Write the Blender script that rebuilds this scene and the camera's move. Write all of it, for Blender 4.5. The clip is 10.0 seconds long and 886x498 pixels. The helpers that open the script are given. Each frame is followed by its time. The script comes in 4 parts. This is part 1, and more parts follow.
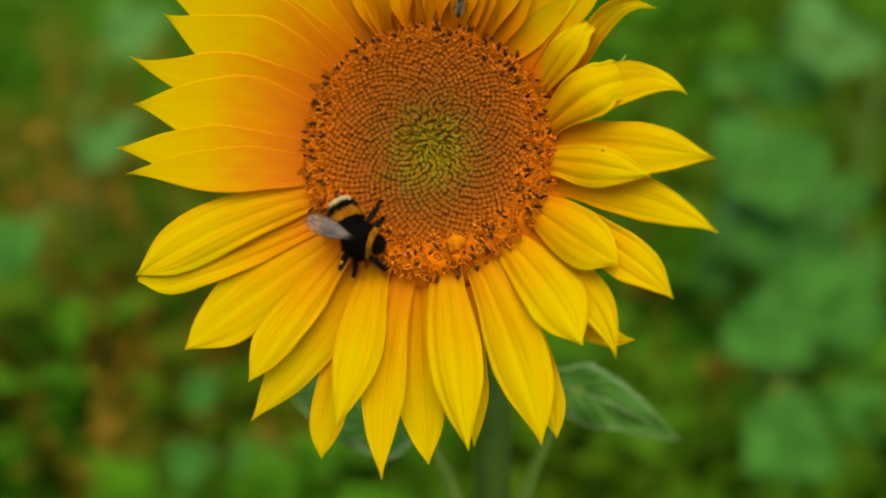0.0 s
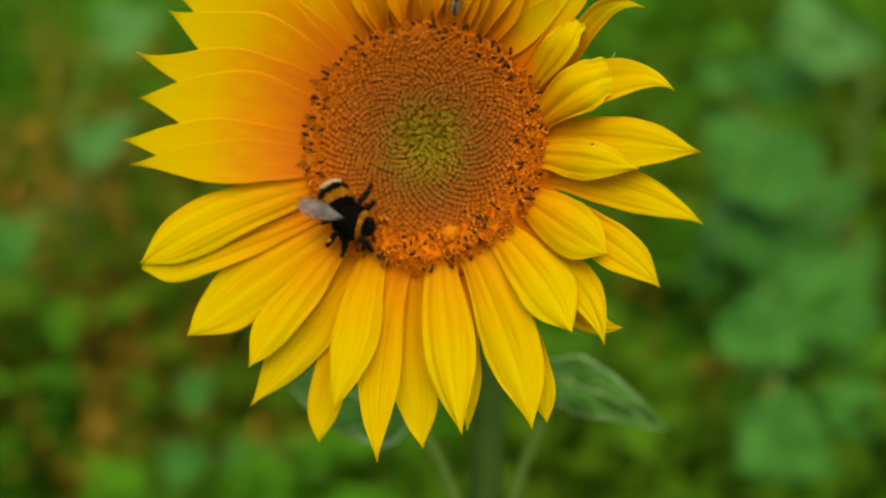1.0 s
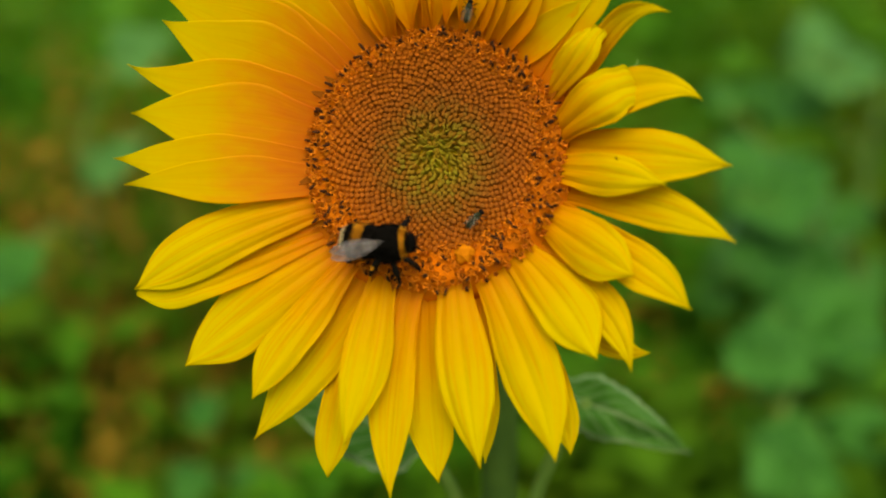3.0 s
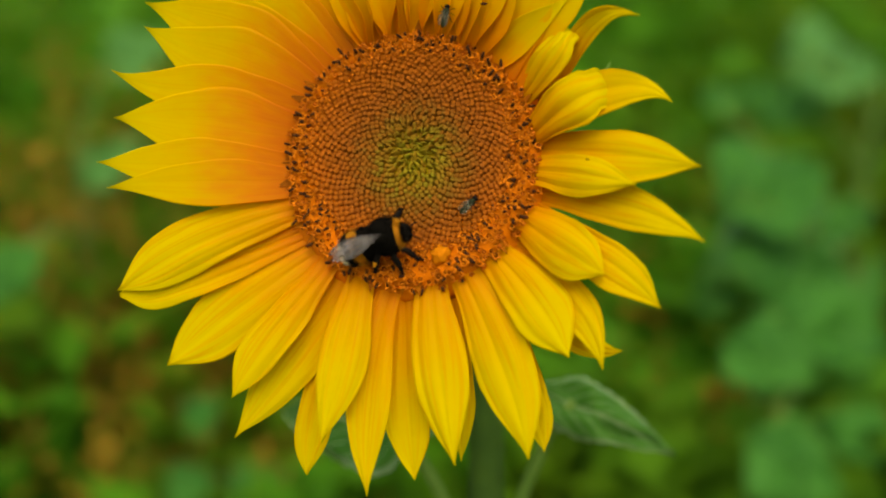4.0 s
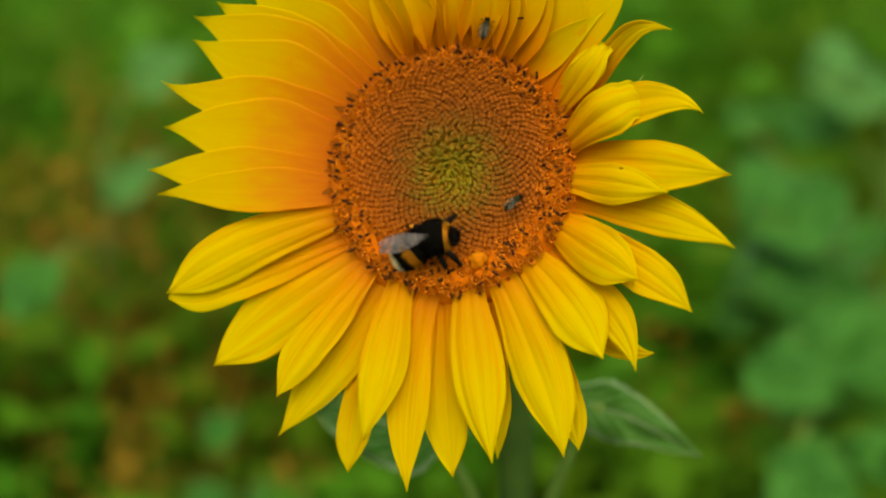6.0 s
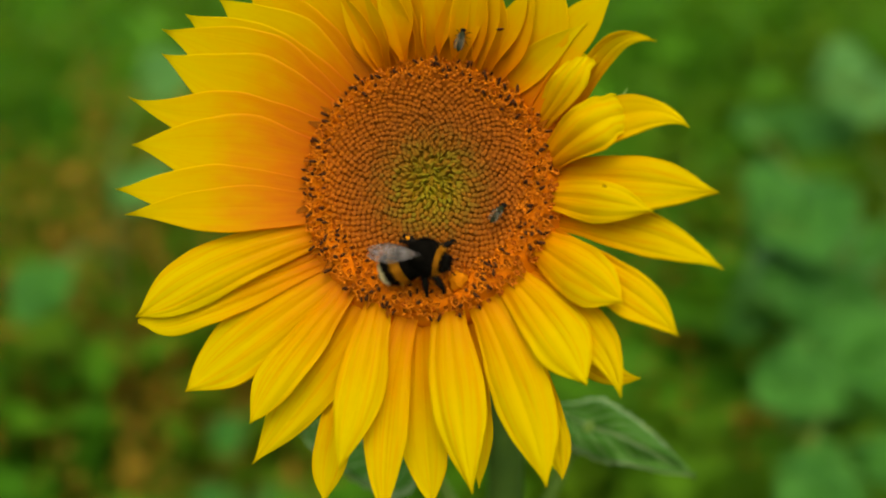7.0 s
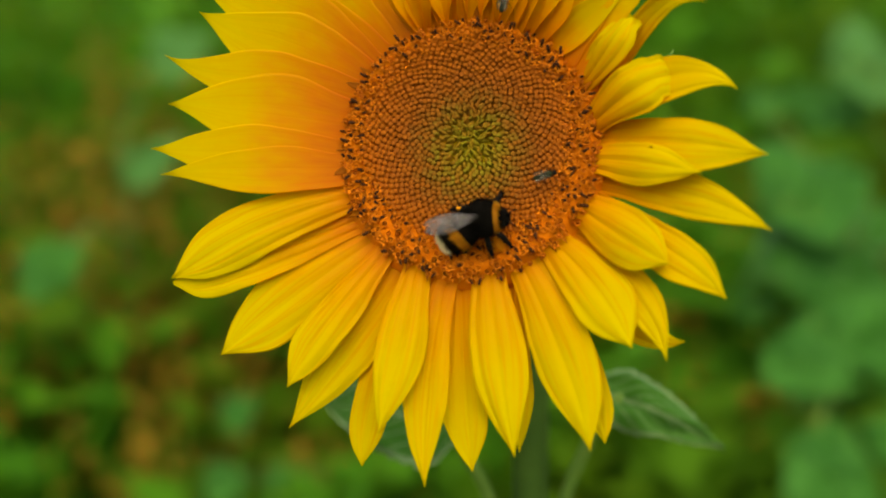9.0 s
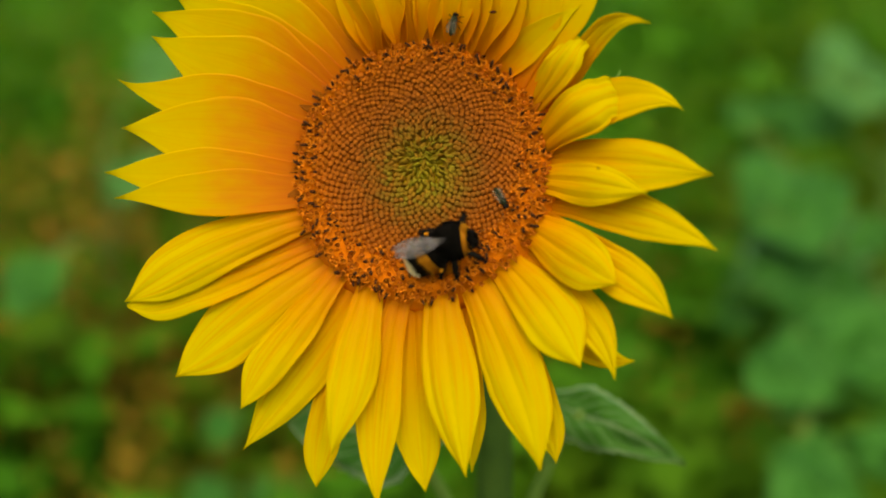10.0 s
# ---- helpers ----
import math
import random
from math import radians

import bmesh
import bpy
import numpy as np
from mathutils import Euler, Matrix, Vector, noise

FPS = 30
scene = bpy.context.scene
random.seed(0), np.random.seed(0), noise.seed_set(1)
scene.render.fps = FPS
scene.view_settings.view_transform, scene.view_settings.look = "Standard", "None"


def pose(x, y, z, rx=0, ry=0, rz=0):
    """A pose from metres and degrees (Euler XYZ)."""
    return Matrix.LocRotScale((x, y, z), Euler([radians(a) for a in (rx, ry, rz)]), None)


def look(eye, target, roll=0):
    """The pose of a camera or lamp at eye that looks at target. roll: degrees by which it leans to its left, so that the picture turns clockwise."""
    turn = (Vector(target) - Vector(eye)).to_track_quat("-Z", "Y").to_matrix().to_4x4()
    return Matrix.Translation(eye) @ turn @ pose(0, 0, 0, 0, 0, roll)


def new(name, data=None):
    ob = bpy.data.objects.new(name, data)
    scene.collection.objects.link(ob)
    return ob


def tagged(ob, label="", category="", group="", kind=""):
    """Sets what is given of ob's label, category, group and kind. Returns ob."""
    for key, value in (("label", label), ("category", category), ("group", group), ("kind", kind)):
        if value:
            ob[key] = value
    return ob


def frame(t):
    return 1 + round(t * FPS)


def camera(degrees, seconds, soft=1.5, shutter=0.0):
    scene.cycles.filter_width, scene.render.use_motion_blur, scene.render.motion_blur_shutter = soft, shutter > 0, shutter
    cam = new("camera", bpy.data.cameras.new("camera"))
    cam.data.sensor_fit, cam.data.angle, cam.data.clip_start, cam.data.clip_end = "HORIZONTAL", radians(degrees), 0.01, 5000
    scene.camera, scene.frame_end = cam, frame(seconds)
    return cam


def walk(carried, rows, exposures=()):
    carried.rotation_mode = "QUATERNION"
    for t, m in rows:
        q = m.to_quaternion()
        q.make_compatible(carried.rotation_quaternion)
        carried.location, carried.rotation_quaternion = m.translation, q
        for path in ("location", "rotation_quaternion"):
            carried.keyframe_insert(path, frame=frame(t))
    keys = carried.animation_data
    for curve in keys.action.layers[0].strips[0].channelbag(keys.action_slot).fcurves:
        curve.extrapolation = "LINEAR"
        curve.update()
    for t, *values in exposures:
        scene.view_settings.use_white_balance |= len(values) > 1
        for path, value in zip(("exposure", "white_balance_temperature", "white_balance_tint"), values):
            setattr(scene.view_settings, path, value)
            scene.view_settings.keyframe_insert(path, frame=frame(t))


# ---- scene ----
EYE, TILT = 1.35, -20.0
cam = camera(42.3, 10.0, soft=2.0)
cam.data.dof.use_dof = True
cam.data.dof.focus_distance = 0.294
cam.data.dof.aperture_fstop = 4.4
walk(cam, [
    (0, pose(0, 0, EYE, 90 + TILT + 0.000, 0, 0.000)),
    (0.2, pose(0, 0, EYE, 90 + TILT + 0.023, 0, -0.048)),
    (0.5, pose(0, 0, EYE, 90 + TILT + 0.044, 0, -0.130)),
    (0.8, pose(0, 0, EYE, 90 + TILT + 0.001, 0, -0.238)),
    (1, pose(0, 0, EYE, 90 + TILT + -0.021, 0, -0.346)),
    (1.2, pose(0, 0, EYE, 90 + TILT + -0.023, 0, -0.547)),
    (1.5, pose(0, 0, EYE, 90 + TILT + 0.042, 0, -0.803)),
    (1.8, pose(0, 0, EYE, 90 + TILT + 0.293, 0, -0.667)),
    (2, pose(0, 0, EYE, 90 + TILT + 0.476, 0, -0.520)),
    (2.2, pose(0, 0, EYE, 90 + TILT + 0.619, 0, -0.401)),
    (3.3, pose(0, 0, EYE, 90 + TILT + 1.095, 0, 0.179)),
    (3.5, pose(0, 0, EYE, 90 + TILT + 1.125, 0, 0.174)),
    (3.8, pose(0, 0, EYE, 90 + TILT + 1.113, 0, 0.029)),
    (4, pose(0, 0, EYE, 90 + TILT + 1.125, 0, -0.020)),
    (4.2, pose(0, 0, EYE, 90 + TILT + 1.206, 0, 0.090)),
    (4.5, pose(0, 0, EYE, 90 + TILT + 1.364, 0, 0.327)),
    (4.8, pose(0, 0, EYE, 90 + TILT + 1.483, 0, 0.400)),
    (5, pose(0, 0, EYE, 90 + TILT + 1.559, 0, 0.455)),
    (5.2, pose(0, 0, EYE, 90 + TILT + 1.637, 0, 0.573)),
    (5.5, pose(0, 0, EYE, 90 + TILT + 1.752, 0, 0.780)),
    (5.7, pose(0, 0, EYE, 90 + TILT + 1.846, 0, 0.898)),
    (6.8, pose(0, 0, EYE, 90 + TILT + 2.310, 0, 1.430)),
    (7, pose(0, 0, EYE, 90 + TILT + 2.230, 0, 1.514)),
    (7.2, pose(0, 0, EYE, 90 + TILT + 2.059, 0, 1.588)),
    (7.5, pose(0, 0, EYE, 90 + TILT + 1.754, 0, 1.710)),
    (7.7, pose(0, 0, EYE, 90 + TILT + 1.584, 0, 1.848)),
    (8, pose(0, 0, EYE, 90 + TILT + 1.341, 0, 2.035)),
    (8.2, pose(0, 0, EYE, 90 + TILT + 1.143, 0, 2.042)),
    (8.5, pose(0, 0, EYE, 90 + TILT + 0.930, 0, 1.990)),
    (8.8, pose(0, 0, EYE, 90 + TILT + 1.077, 0, 2.004)),
    (9, pose(0, 0, EYE, 90 + TILT + 1.213, 0, 1.968)),
    (9.2, pose(0, 0, EYE, 90 + TILT + 1.259, 0, 1.833)),
    (9.5, pose(0, 0, EYE, 90 + TILT + 1.341, 0, 1.559)),
    (9.7, pose(0, 0, EYE, 90 + TILT + 1.507, 0, 1.395)),
    (10, pose(0, 0, EYE, 90 + TILT + 1.817, 0, 1.148)),
], exposures=[(0.0, 0.88, 8800, -1), (10.0, 0.88, 8800, -1)])

# ---- world, sun, exposure ----
world = bpy.data.worlds.new("overcast_sky")
scene.world = world
world.use_nodes = True
wn = world.node_tree
sky = wn.nodes.new("ShaderNodeTexSky")
sky.sky_type = "NISHITA"
sky.sun_disc = False
sky.sun_elevation, sky.sun_rotation = radians(63), radians(183)
sky.air_density, sky.dust_density = 1.2, 3.0
wn.links.new(sky.outputs[0], wn.nodes["Background"].inputs[0])
wn.nodes["Background"].inputs[1].default_value = 0.15
sun_data = bpy.data.lights.new("sun", "SUN")
sun_data.energy, sun_data.angle, sun_data.color = 1.15, radians(70), (1.0, 0.94, 0.84)
sun = new("sun", sun_data)
sun.matrix_basis = look((0.05, -0.72, 3.25), (0, 0.3, 1.2))


# ---- materials ----
def material(name, rough=0.6, spec=0.3):
    m = bpy.data.materials.new(name)
    m.use_nodes = True
    b = m.node_tree.nodes["Principled BSDF"]
    b.inputs["Roughness"].default_value = rough
    b.inputs["Specular IOR Level"].default_value = spec
    return m, m.node_tree, b


def node(nt, kind, **props):
    n = nt.nodes.new("ShaderNode" + kind)
    for key, value in props.items():
        n.inputs[key.replace("_", " ")].default_value = value
    return n


def ramp(nt, fac, stops):
    n = nt.nodes.new("ShaderNodeValToRGB")
    els = n.color_ramp.elements
    while len(els) < len(stops):
        els.new(0.5)
    for e, (p, c) in zip(els, stops):
        e.position, e.color = p, (*c, 1)
    nt.links.new(fac, n.inputs[0])
    return n.outputs[0]


def math_node(nt, op, a, b=None):
    n = nt.nodes.new("ShaderNodeMath")
    n.operation = op
    for i, v in enumerate((a, b)):
        if v is None:
            continue
        if isinstance(v, (int, float)):
            n.inputs[i].default_value = v
        else:
            nt.links.new(v, n.inputs[i])
    return n.outputs[0]


def mix(nt, fac, a, b, blend="MIX"):
    n = nt.nodes.new("ShaderNodeMix")
    n.data_type, n.blend_type = "RGBA", blend
    for sock, v in ((n.inputs[0], fac), (n.inputs[6], a), (n.inputs[7], b)):
        if isinstance(v, (int, float)):
            sock.default_value = v
        elif isinstance(v, tuple):
            sock.default_value = (*v, 1)
        else:
            nt.links.new(v, sock)
    return n.outputs[2]


def bump(nt, b, height, strength, distance):
    n = node(nt, "Bump", Strength=strength, Distance=distance)
    nt.links.new(height, n.inputs["Height"])
    nt.links.new(n.outputs[0], b.inputs["Normal"])
    return n


def noise_out(nt, scale, detail=3.0, vec=None):
    n = node(nt, "TexNoise", Scale=scale, Detail=detail)
    if vec is not None:
        nt.links.new(vec, n.inputs["Vector"])
    return n.outputs[0]


def translucent(nt, b, colour, amount):
    """Mixes light that passes through a thin blade into its surface shader."""
    t = nt.nodes.new("ShaderNodeBsdfTranslucent")
    nt.links.new(colour, t.inputs[0])
    m = nt.nodes.new("ShaderNodeMixShader")
    m.inputs[0].default_value = amount
    nt.links.new(b.outputs[0], m.inputs[1])
    nt.links.new(t.outputs[0], m.inputs[2])
    nt.links.new(m.outputs[0], nt.nodes["Material Output"].inputs[0])


def petal_material(name, stops, thin_light, veined):
    m, nt, b = material(name, 0.6, 0.15)
    uv = nt.nodes.new("ShaderNodeUVMap")
    sep = nt.nodes.new("ShaderNodeSeparateXYZ")
    nt.links.new(uv.outputs[0], sep.inputs[0])
    rnd = nt.nodes.new("ShaderNodeObjectInfo").outputs["Random"]
    # along the petal: orange blush at the base, clear yellow further out
    wob = noise_out(nt, 6.0, 2.0, uv.outputs[0])
    s = math_node(nt, "ADD", sep.outputs[0], math_node(nt, "MULTIPLY", math_node(nt, "SUBTRACT", wob, 0.5), 0.25))
    s = math_node(nt, "ADD", s, math_node(nt, "MULTIPLY", math_node(nt, "SUBTRACT", rnd, 0.5), 0.12))
    base = ramp(nt, s, stops)
    # fine veins that run lengthwise
    strip = nt.nodes.new("ShaderNodeMapping")
    strip.inputs["Scale"].default_value = (1.0, 20.0, 1.0)
    nt.links.new(uv.outputs[0], strip.inputs[0])
    vein = noise_out(nt, 1.0, 3.0, strip.outputs[0])
    vein = ramp(nt, vein, [(0.35, (0, 0, 0)), (0.7, (1, 1, 1))])
    col = mix(nt, math_node(nt, "MULTIPLY", vein, veined), base, (0.72, 0.42, 0.001))
    thin = nt.nodes.new("ShaderNodeMapping")
    thin.inputs["Scale"].default_value = (0.7, 8.0, 1.0)
    nt.links.new(uv.outputs[0], thin.inputs[0])
    shift = nt.nodes.new("ShaderNodeCombineXYZ")
    nt.links.new(math_node(nt, "MULTIPLY", rnd, 40.0), shift.inputs[2])
    nt.links.new(shift.outputs[0], thin.inputs["Location"])
    crease = ramp(nt, noise_out(nt, 1.0, 1.0, thin.outputs[0]), [(0.44, (0, 0, 0)), (0.49, (1, 1, 1)), (0.51, (1, 1, 1)), (0.56, (0, 0, 0))])
    col = mix(nt, math_node(nt, "MULTIPLY", crease, veined * 1.6), col, (0.68, 0.27, 0.001))
    nt.links.new(col, b.inputs["Base Color"])
    bump(nt, b, math_node(nt, "SUBTRACT", vein, crease), veined * 1.2, 0.0003)
    translucent(nt, b, col, thin_light)
    return m


def object_radius(nt):
    tc = nt.nodes.new("ShaderNodeTexCoord")
    n = nt.nodes.new("ShaderNodeVectorMath")
    n.operation = "LENGTH"
    nt.links.new(tc.outputs["Object"], n.inputs[0])
    return math_node(nt, "MULTIPLY", n.outputs["Value"], 1 / 0.031), tc


def bud_material():
    m, nt, b = material("disc_bud", 0.8, 0.12)
    r, tc = object_radius(nt)
    rnd = nt.nodes.new("ShaderNodeNewGeometry").outputs["Random Per Island"]
    r = math_node(nt, "ADD", r, math_node(nt, "MULTIPLY", math_node(nt, "SUBTRACT", rnd, 0.5), 0.10))
    col = ramp(nt, r, [(0.0, (0.20, 0.180, 0.008)), (0.18, (0.165, 0.135, 0.008)), (0.40, (0.150, 0.064, 0.006)), (0.56, (0.205, 0.054, 0.005)), (0.82, (0.31, 0.074, 0.005)), (1.0, (0.42, 0.100, 0.006))])
    col = mix(nt, math_node(nt, "MULTIPLY", rnd, 0.4), col, (0.24, 0.068, 0.002))
    nt.links.new(col, b.inputs["Base Color"])
    bump(nt, b, noise_out(nt, 2500.0, 2.0, tc.outputs["Object"]), 0.3, 0.0002)
    return m


def mottled(name, dark, light, scale, rough=0.6, spec=0.3, through_light=0.0, relief=0.3, depth=0.001, islands=False, rand=False, patch=None):
    m, nt, b = material(name, rough, spec)
    tc = nt.nodes.new("ShaderNodeTexCoord").outputs["Object"]
    n = noise_out(nt, scale, 4.0, tc)
    fine = noise_out(nt, scale * 7, 3.0, tc)
    f = math_node(nt, "ADD", math_node(nt, "MULTIPLY", n, 0.7), math_node(nt, "MULTIPLY", fine, 0.3))
    if islands:
        f = math_node(nt, "ADD", math_node(nt, "MULTIPLY", f, 0.5), math_node(nt, "MULTIPLY", nt.nodes.new("ShaderNodeNewGeometry").outputs["Random Per Island"], 0.5))
    if rand:
        f = math_node(nt, "ADD", math_node(nt, "MULTIPLY", f, 0.6), math_node(nt, "MULTIPLY", nt.nodes.new("ShaderNodeObjectInfo").outputs["Random"], 0.4))
    col = ramp(nt, f, [(0.25, dark), (0.75, light)])
    if patch:
        big = ramp(nt, noise_out(nt, 4.5, 2.0, tc), [(0.42, (0, 0, 0)), (0.62, (0.8, 0.8, 0.8))])
        col = mix(nt, big, col, patch)
    nt.links.new(col, b.inputs["Base Color"])
    if relief:
        bump(nt, b, fine, relief, depth)
    if through_light:
        translucent(nt, b, col, through_light)
    return m


def leaf_material(name, dark, light, vein, rough=0.5):
    """Leaf blade: side veins off a midrib, in the blade's own length and width."""
    m, nt, b = material(name, rough, 0.13)
    uv = nt.nodes.new("ShaderNodeUVMap")
    sep = nt.nodes.new("ShaderNodeSeparateXYZ")
    nt.links.new(uv.outputs[0], sep.inputs[0])
    across = math_node(nt, "ABSOLUTE", math_node(nt, "SUBTRACT", sep.outputs[1], 0.5))
    side = math_node(nt, "SINE", math_node(nt, "MULTIPLY", math_node(nt, "SUBTRACT", sep.outputs[0], math_node(nt, "MULTIPLY", across, 0.7)), 46.0))
    lines = ramp(nt, side, [(0.9, (0, 0, 0)), (1.0, (1, 1, 1))])
    rib = ramp(nt, across, [(0.0, (1, 1, 1)), (0.03, (0, 0, 0))])
    edge = ramp(nt, across, [(0.42, (0, 0, 0)), (0.48, (0.9, 0.9, 0.9))])
    veins = math_node(nt, "MAXIMUM", math_node(nt, "MAXIMUM", math_node(nt, "MULTIPLY", lines, 0.5), rib), edge)
    tc = nt.nodes.new("ShaderNodeTexCoord").outputs["Object"]
    n = noise_out(nt, 26.0, 4.0, tc)
    col = ramp(nt, n, [(0.36, dark), (0.64, light)])
    col = mix(nt, veins, col, vein)
    nt.links.new(col, b.inputs["Base Color"])
    bump(nt, b, math_node(nt, "SUBTRACT", noise_out(nt, 220.0, 3.0, tc), veins), 0.35, 0.0015)
    translucent(nt, b, col, 0.3)
    return m


PETAL = petal_material("petal_yellow", [(0.0, (0.66, 0.160, 0.006)), (0.10, (0.70, 0.240, 0.006)), (0.22, (0.71, 0.325, 0.006)), (0.42, (0.70, 0.430, 0.006)), (0.64, (0.68, 0.510, 0.006)), (1.0, (0.66, 0.545, 0.006))], 0.5, 0.22)
# left and upper petals: orange blush, deepened to paint in light shining through
BACKLIT_BLUSH = petal_material("petal_blush_backlit_tint", [(0.0, (0.62, 0.130, 0.006)), (0.20, (0.71, 0.225, 0.006)), (0.38, (0.72, 0.350, 0.006)), (0.56, (0.70, 0.460, 0.006)), (1.0, (0.66, 0.54, 0.006))], 0.5, 0.08)
# top petals: longer orange blush, the foot coloured darker for the shade above the disc
SHADED_FOOT = petal_material("petal_shade_tinted_foot", [(0.0, (0.50, 0.110, 0.006)), (0.20, (0.65, 0.195, 0.006)), (0.42, (0.71, 0.310, 0.006)), (0.72, (0.70, 0.430, 0.006)), (1.0, (0.66, 0.50, 0.006))], 0.5, 0.10)
BUD = bud_material()
FLORET = mottled("open_floret_orange", (0.47, 0.118, 0.012), (0.66, 0.182, 0.014), 900, 0.85, 0.05, 0.12, rand=True)
BRACT = mottled("bract_orange_brown", (0.22, 0.055, 0.003), (0.40, 0.11, 0.004), 350, 0.75, 0.1, 0.3, rand=True)
PETAL_LUMP = mottled("crumpled_orange", (0.50, 0.140, 0.006), (0.60, 0.190, 0.008), 500, 0.8, 0.1, 0.2)
ANTHER = mottled("anther_dark_brown", (0.030, 0.009, 0.003), (0.075, 0.024, 0.006), 1500, 0.8, 0.08)


WELL = mottled("floret_throat_brown", (0.40, 0.090, 0.010), (0.56, 0.130, 0.012), 900, 0.9, 0.05)


def receptacle_material():
    m, nt, b = material("receptacle", 0.9, 0.1)
    r, tc = object_radius(nt)
    r = math_node(nt, "ADD", r, math_node(nt, "MULTIPLY", math_node(nt, "SUBTRACT", noise_out(nt, 700.0, 3.0, tc.outputs["Object"]), 0.5), 0.3))
    nt.links.new(ramp(nt, r, [(0.1, (0.20, 0.17, 0.003)), (0.4, (0.22, 0.090, 0.003)), (0.6, (0.34, 0.090, 0.004)), (0.8, (0.46, 0.108, 0.005)), (1.0, (0.54, 0.130, 0.006))]), b.inputs["Base Color"])
    return m


RECEPTACLE = receptacle_material()
STEM = mottled("stem_hairy_green", (0.030, 0.075, 0.008), (0.065, 0.130, 0.016), 120, 0.7, 0.25, relief=0.6)
PALE_LEAF = leaf_material("leaf_pale_green", (0.045, 0.160, 0.030), (0.085, 0.240, 0.060), (0.10, 0.255, 0.07), 0.6)
LEAF = leaf_material("leaf_green", (0.04, 0.15, 0.012), (0.07, 0.20, 0.03), (0.36, 0.50, 0.26), 0.6)
STALK = mottled("leaf_stalk_pale_green", (0.085, 0.165, 0.022), (0.14, 0.24, 0.045), 150, 0.7, 0.2)
FAR_LEAF = leaf_material("leaf_blue_green", (0.020, 0.108, 0.013), (0.046, 0.186, 0.025), (0.052, 0.195, 0.030), 0.6)
WEED = mottled("weed_green", (0.040, 0.162, 0.010), (0.084, 0.258, 0.015), 14, 0.7, 0.08, 0.5, 0, islands=True, patch=(0.075, 0.135, 0.006))
BROAD = mottled("weed_light_green", (0.035, 0.15, 0.008), (0.075, 0.22, 0.02), 20, 0.7, 0.08, 0.3, 0, islands=True)
DRY = mottled("weed_rusty", (0.145, 0.108, 0.008), (0.30, 0.150, 0.012), 14, 0.8, 0.2, 0.2, 0, islands=True)
OLIVE = mottled("weed_olive", (0.085, 0.145, 0.009), (0.150, 0.205, 0.013), 14, 0.7, 0.08, 0.5, 0, islands=True)
SOIL = mottled("soil", (0.030, 0.040, 0.008), (0.075, 0.080, 0.016), 6, 0.95, 0.1, relief=0.8, depth=0.02)
FUR_BLACK = mottled("fur_black", (0.004, 0.0035, 0.003), (0.010, 0.008, 0.006), 600, 0.9, 0.05)
FUR_GOLD = mottled("fur_gold", (0.36, 0.135, 0.006), (0.58, 0.24, 0.015), 600, 0.8, 0.2)
FUR_WHITE = mottled("fur_white", (0.74, 0.62, 0.36), (0.90, 0.80, 0.56), 600, 0.8, 0.2)
CHITIN = mottled("chitin_black", (0.004, 0.003, 0.003), (0.010, 0.008, 0.006), 900, 0.7, 0.05)
POLLEN = mottled("pollen_orange", (0.50, 0.17, 0.01), (0.62, 0.25, 0.02), 1500, 0.9, 0.1)
FLY_GREEN = mottled("fly_shell", (0.005, 0.007, 0.003), (0.020, 0.024, 0.007), 2500, 0.5, 0.1)


def wing_material(name, membrane, veins, clear, glint, spec):
    """A thin wing: a clear membrane, fine dark veins, and pale streaks painted for reflected light."""
    m, nt, b = material(name, 0.3, spec)
    uv = nt.nodes.new("ShaderNodeUVMap")
    long = nt.nodes.new("ShaderNodeMapping")
    long.inputs["Scale"].default_value = (1.3, 12.0, 1.0)
    nt.links.new(uv.outputs[0], long.inputs[0])
    v = nt.nodes.new("ShaderNodeTexVoronoi")
    v.feature = "DISTANCE_TO_EDGE"
    v.inputs["Scale"].default_value = 1.5
    nt.links.new(long.outputs[0], v.inputs["Vector"])
    line = ramp(nt, v.outputs["Distance"], [(0.03, (1, 1, 1)), (0.13, (0, 0, 0))])
    glint_streak = ramp(nt, noise_out(nt, 1.0, 3.0, long.outputs[0]), [(0.45, (clear,) * 3), (0.53, (glint,) * 3)])
    col = mix(nt, line, membrane, veins)
    nt.links.new(col, b.inputs["Base Color"])
    nt.links.new(math_node(nt, "MAXIMUM", math_node(nt, "MULTIPLY", line, 0.7), glint_streak), b.inputs["Alpha"])
    bump(nt, b, noise_out(nt, 5.0, 2.0, long.outputs[0]), 0.6, 0.0006)
    return m


WING = wing_material("wing_membrane", (0.44, 0.38, 0.38), (0.03, 0.022, 0.02), 0.03, 0.32, 0.4)
FLY_WING = wing_material("fly_wing_membrane", (0.34, 0.32, 0.26), (0.05, 0.04, 0.02), 0.02, 0.12, 0.0)


# ---- mesh helpers ----
def part(name, bm, mats, parent=None, label="", m=None, smooth=True):
    me = bpy.data.meshes.new(name)
    bm.to_mesh(me)
    bm.free()
    for mt in (mats if isinstance(mats, (list, tuple)) else [mats]):
        me.materials.append(mt)
    for p in me.polygons:
        p.use_smooth = smooth
    ob = new(name, me)
    if parent is not None:
        ob.parent = parent
    if m is not None:
        ob.matrix_basis = m
    if label:
        tagged(ob, label)
    return ob


def share(name, ob, parent, m):
    o = new(name, ob.data)
    o.parent = parent
    o.matrix_basis = m
    return o


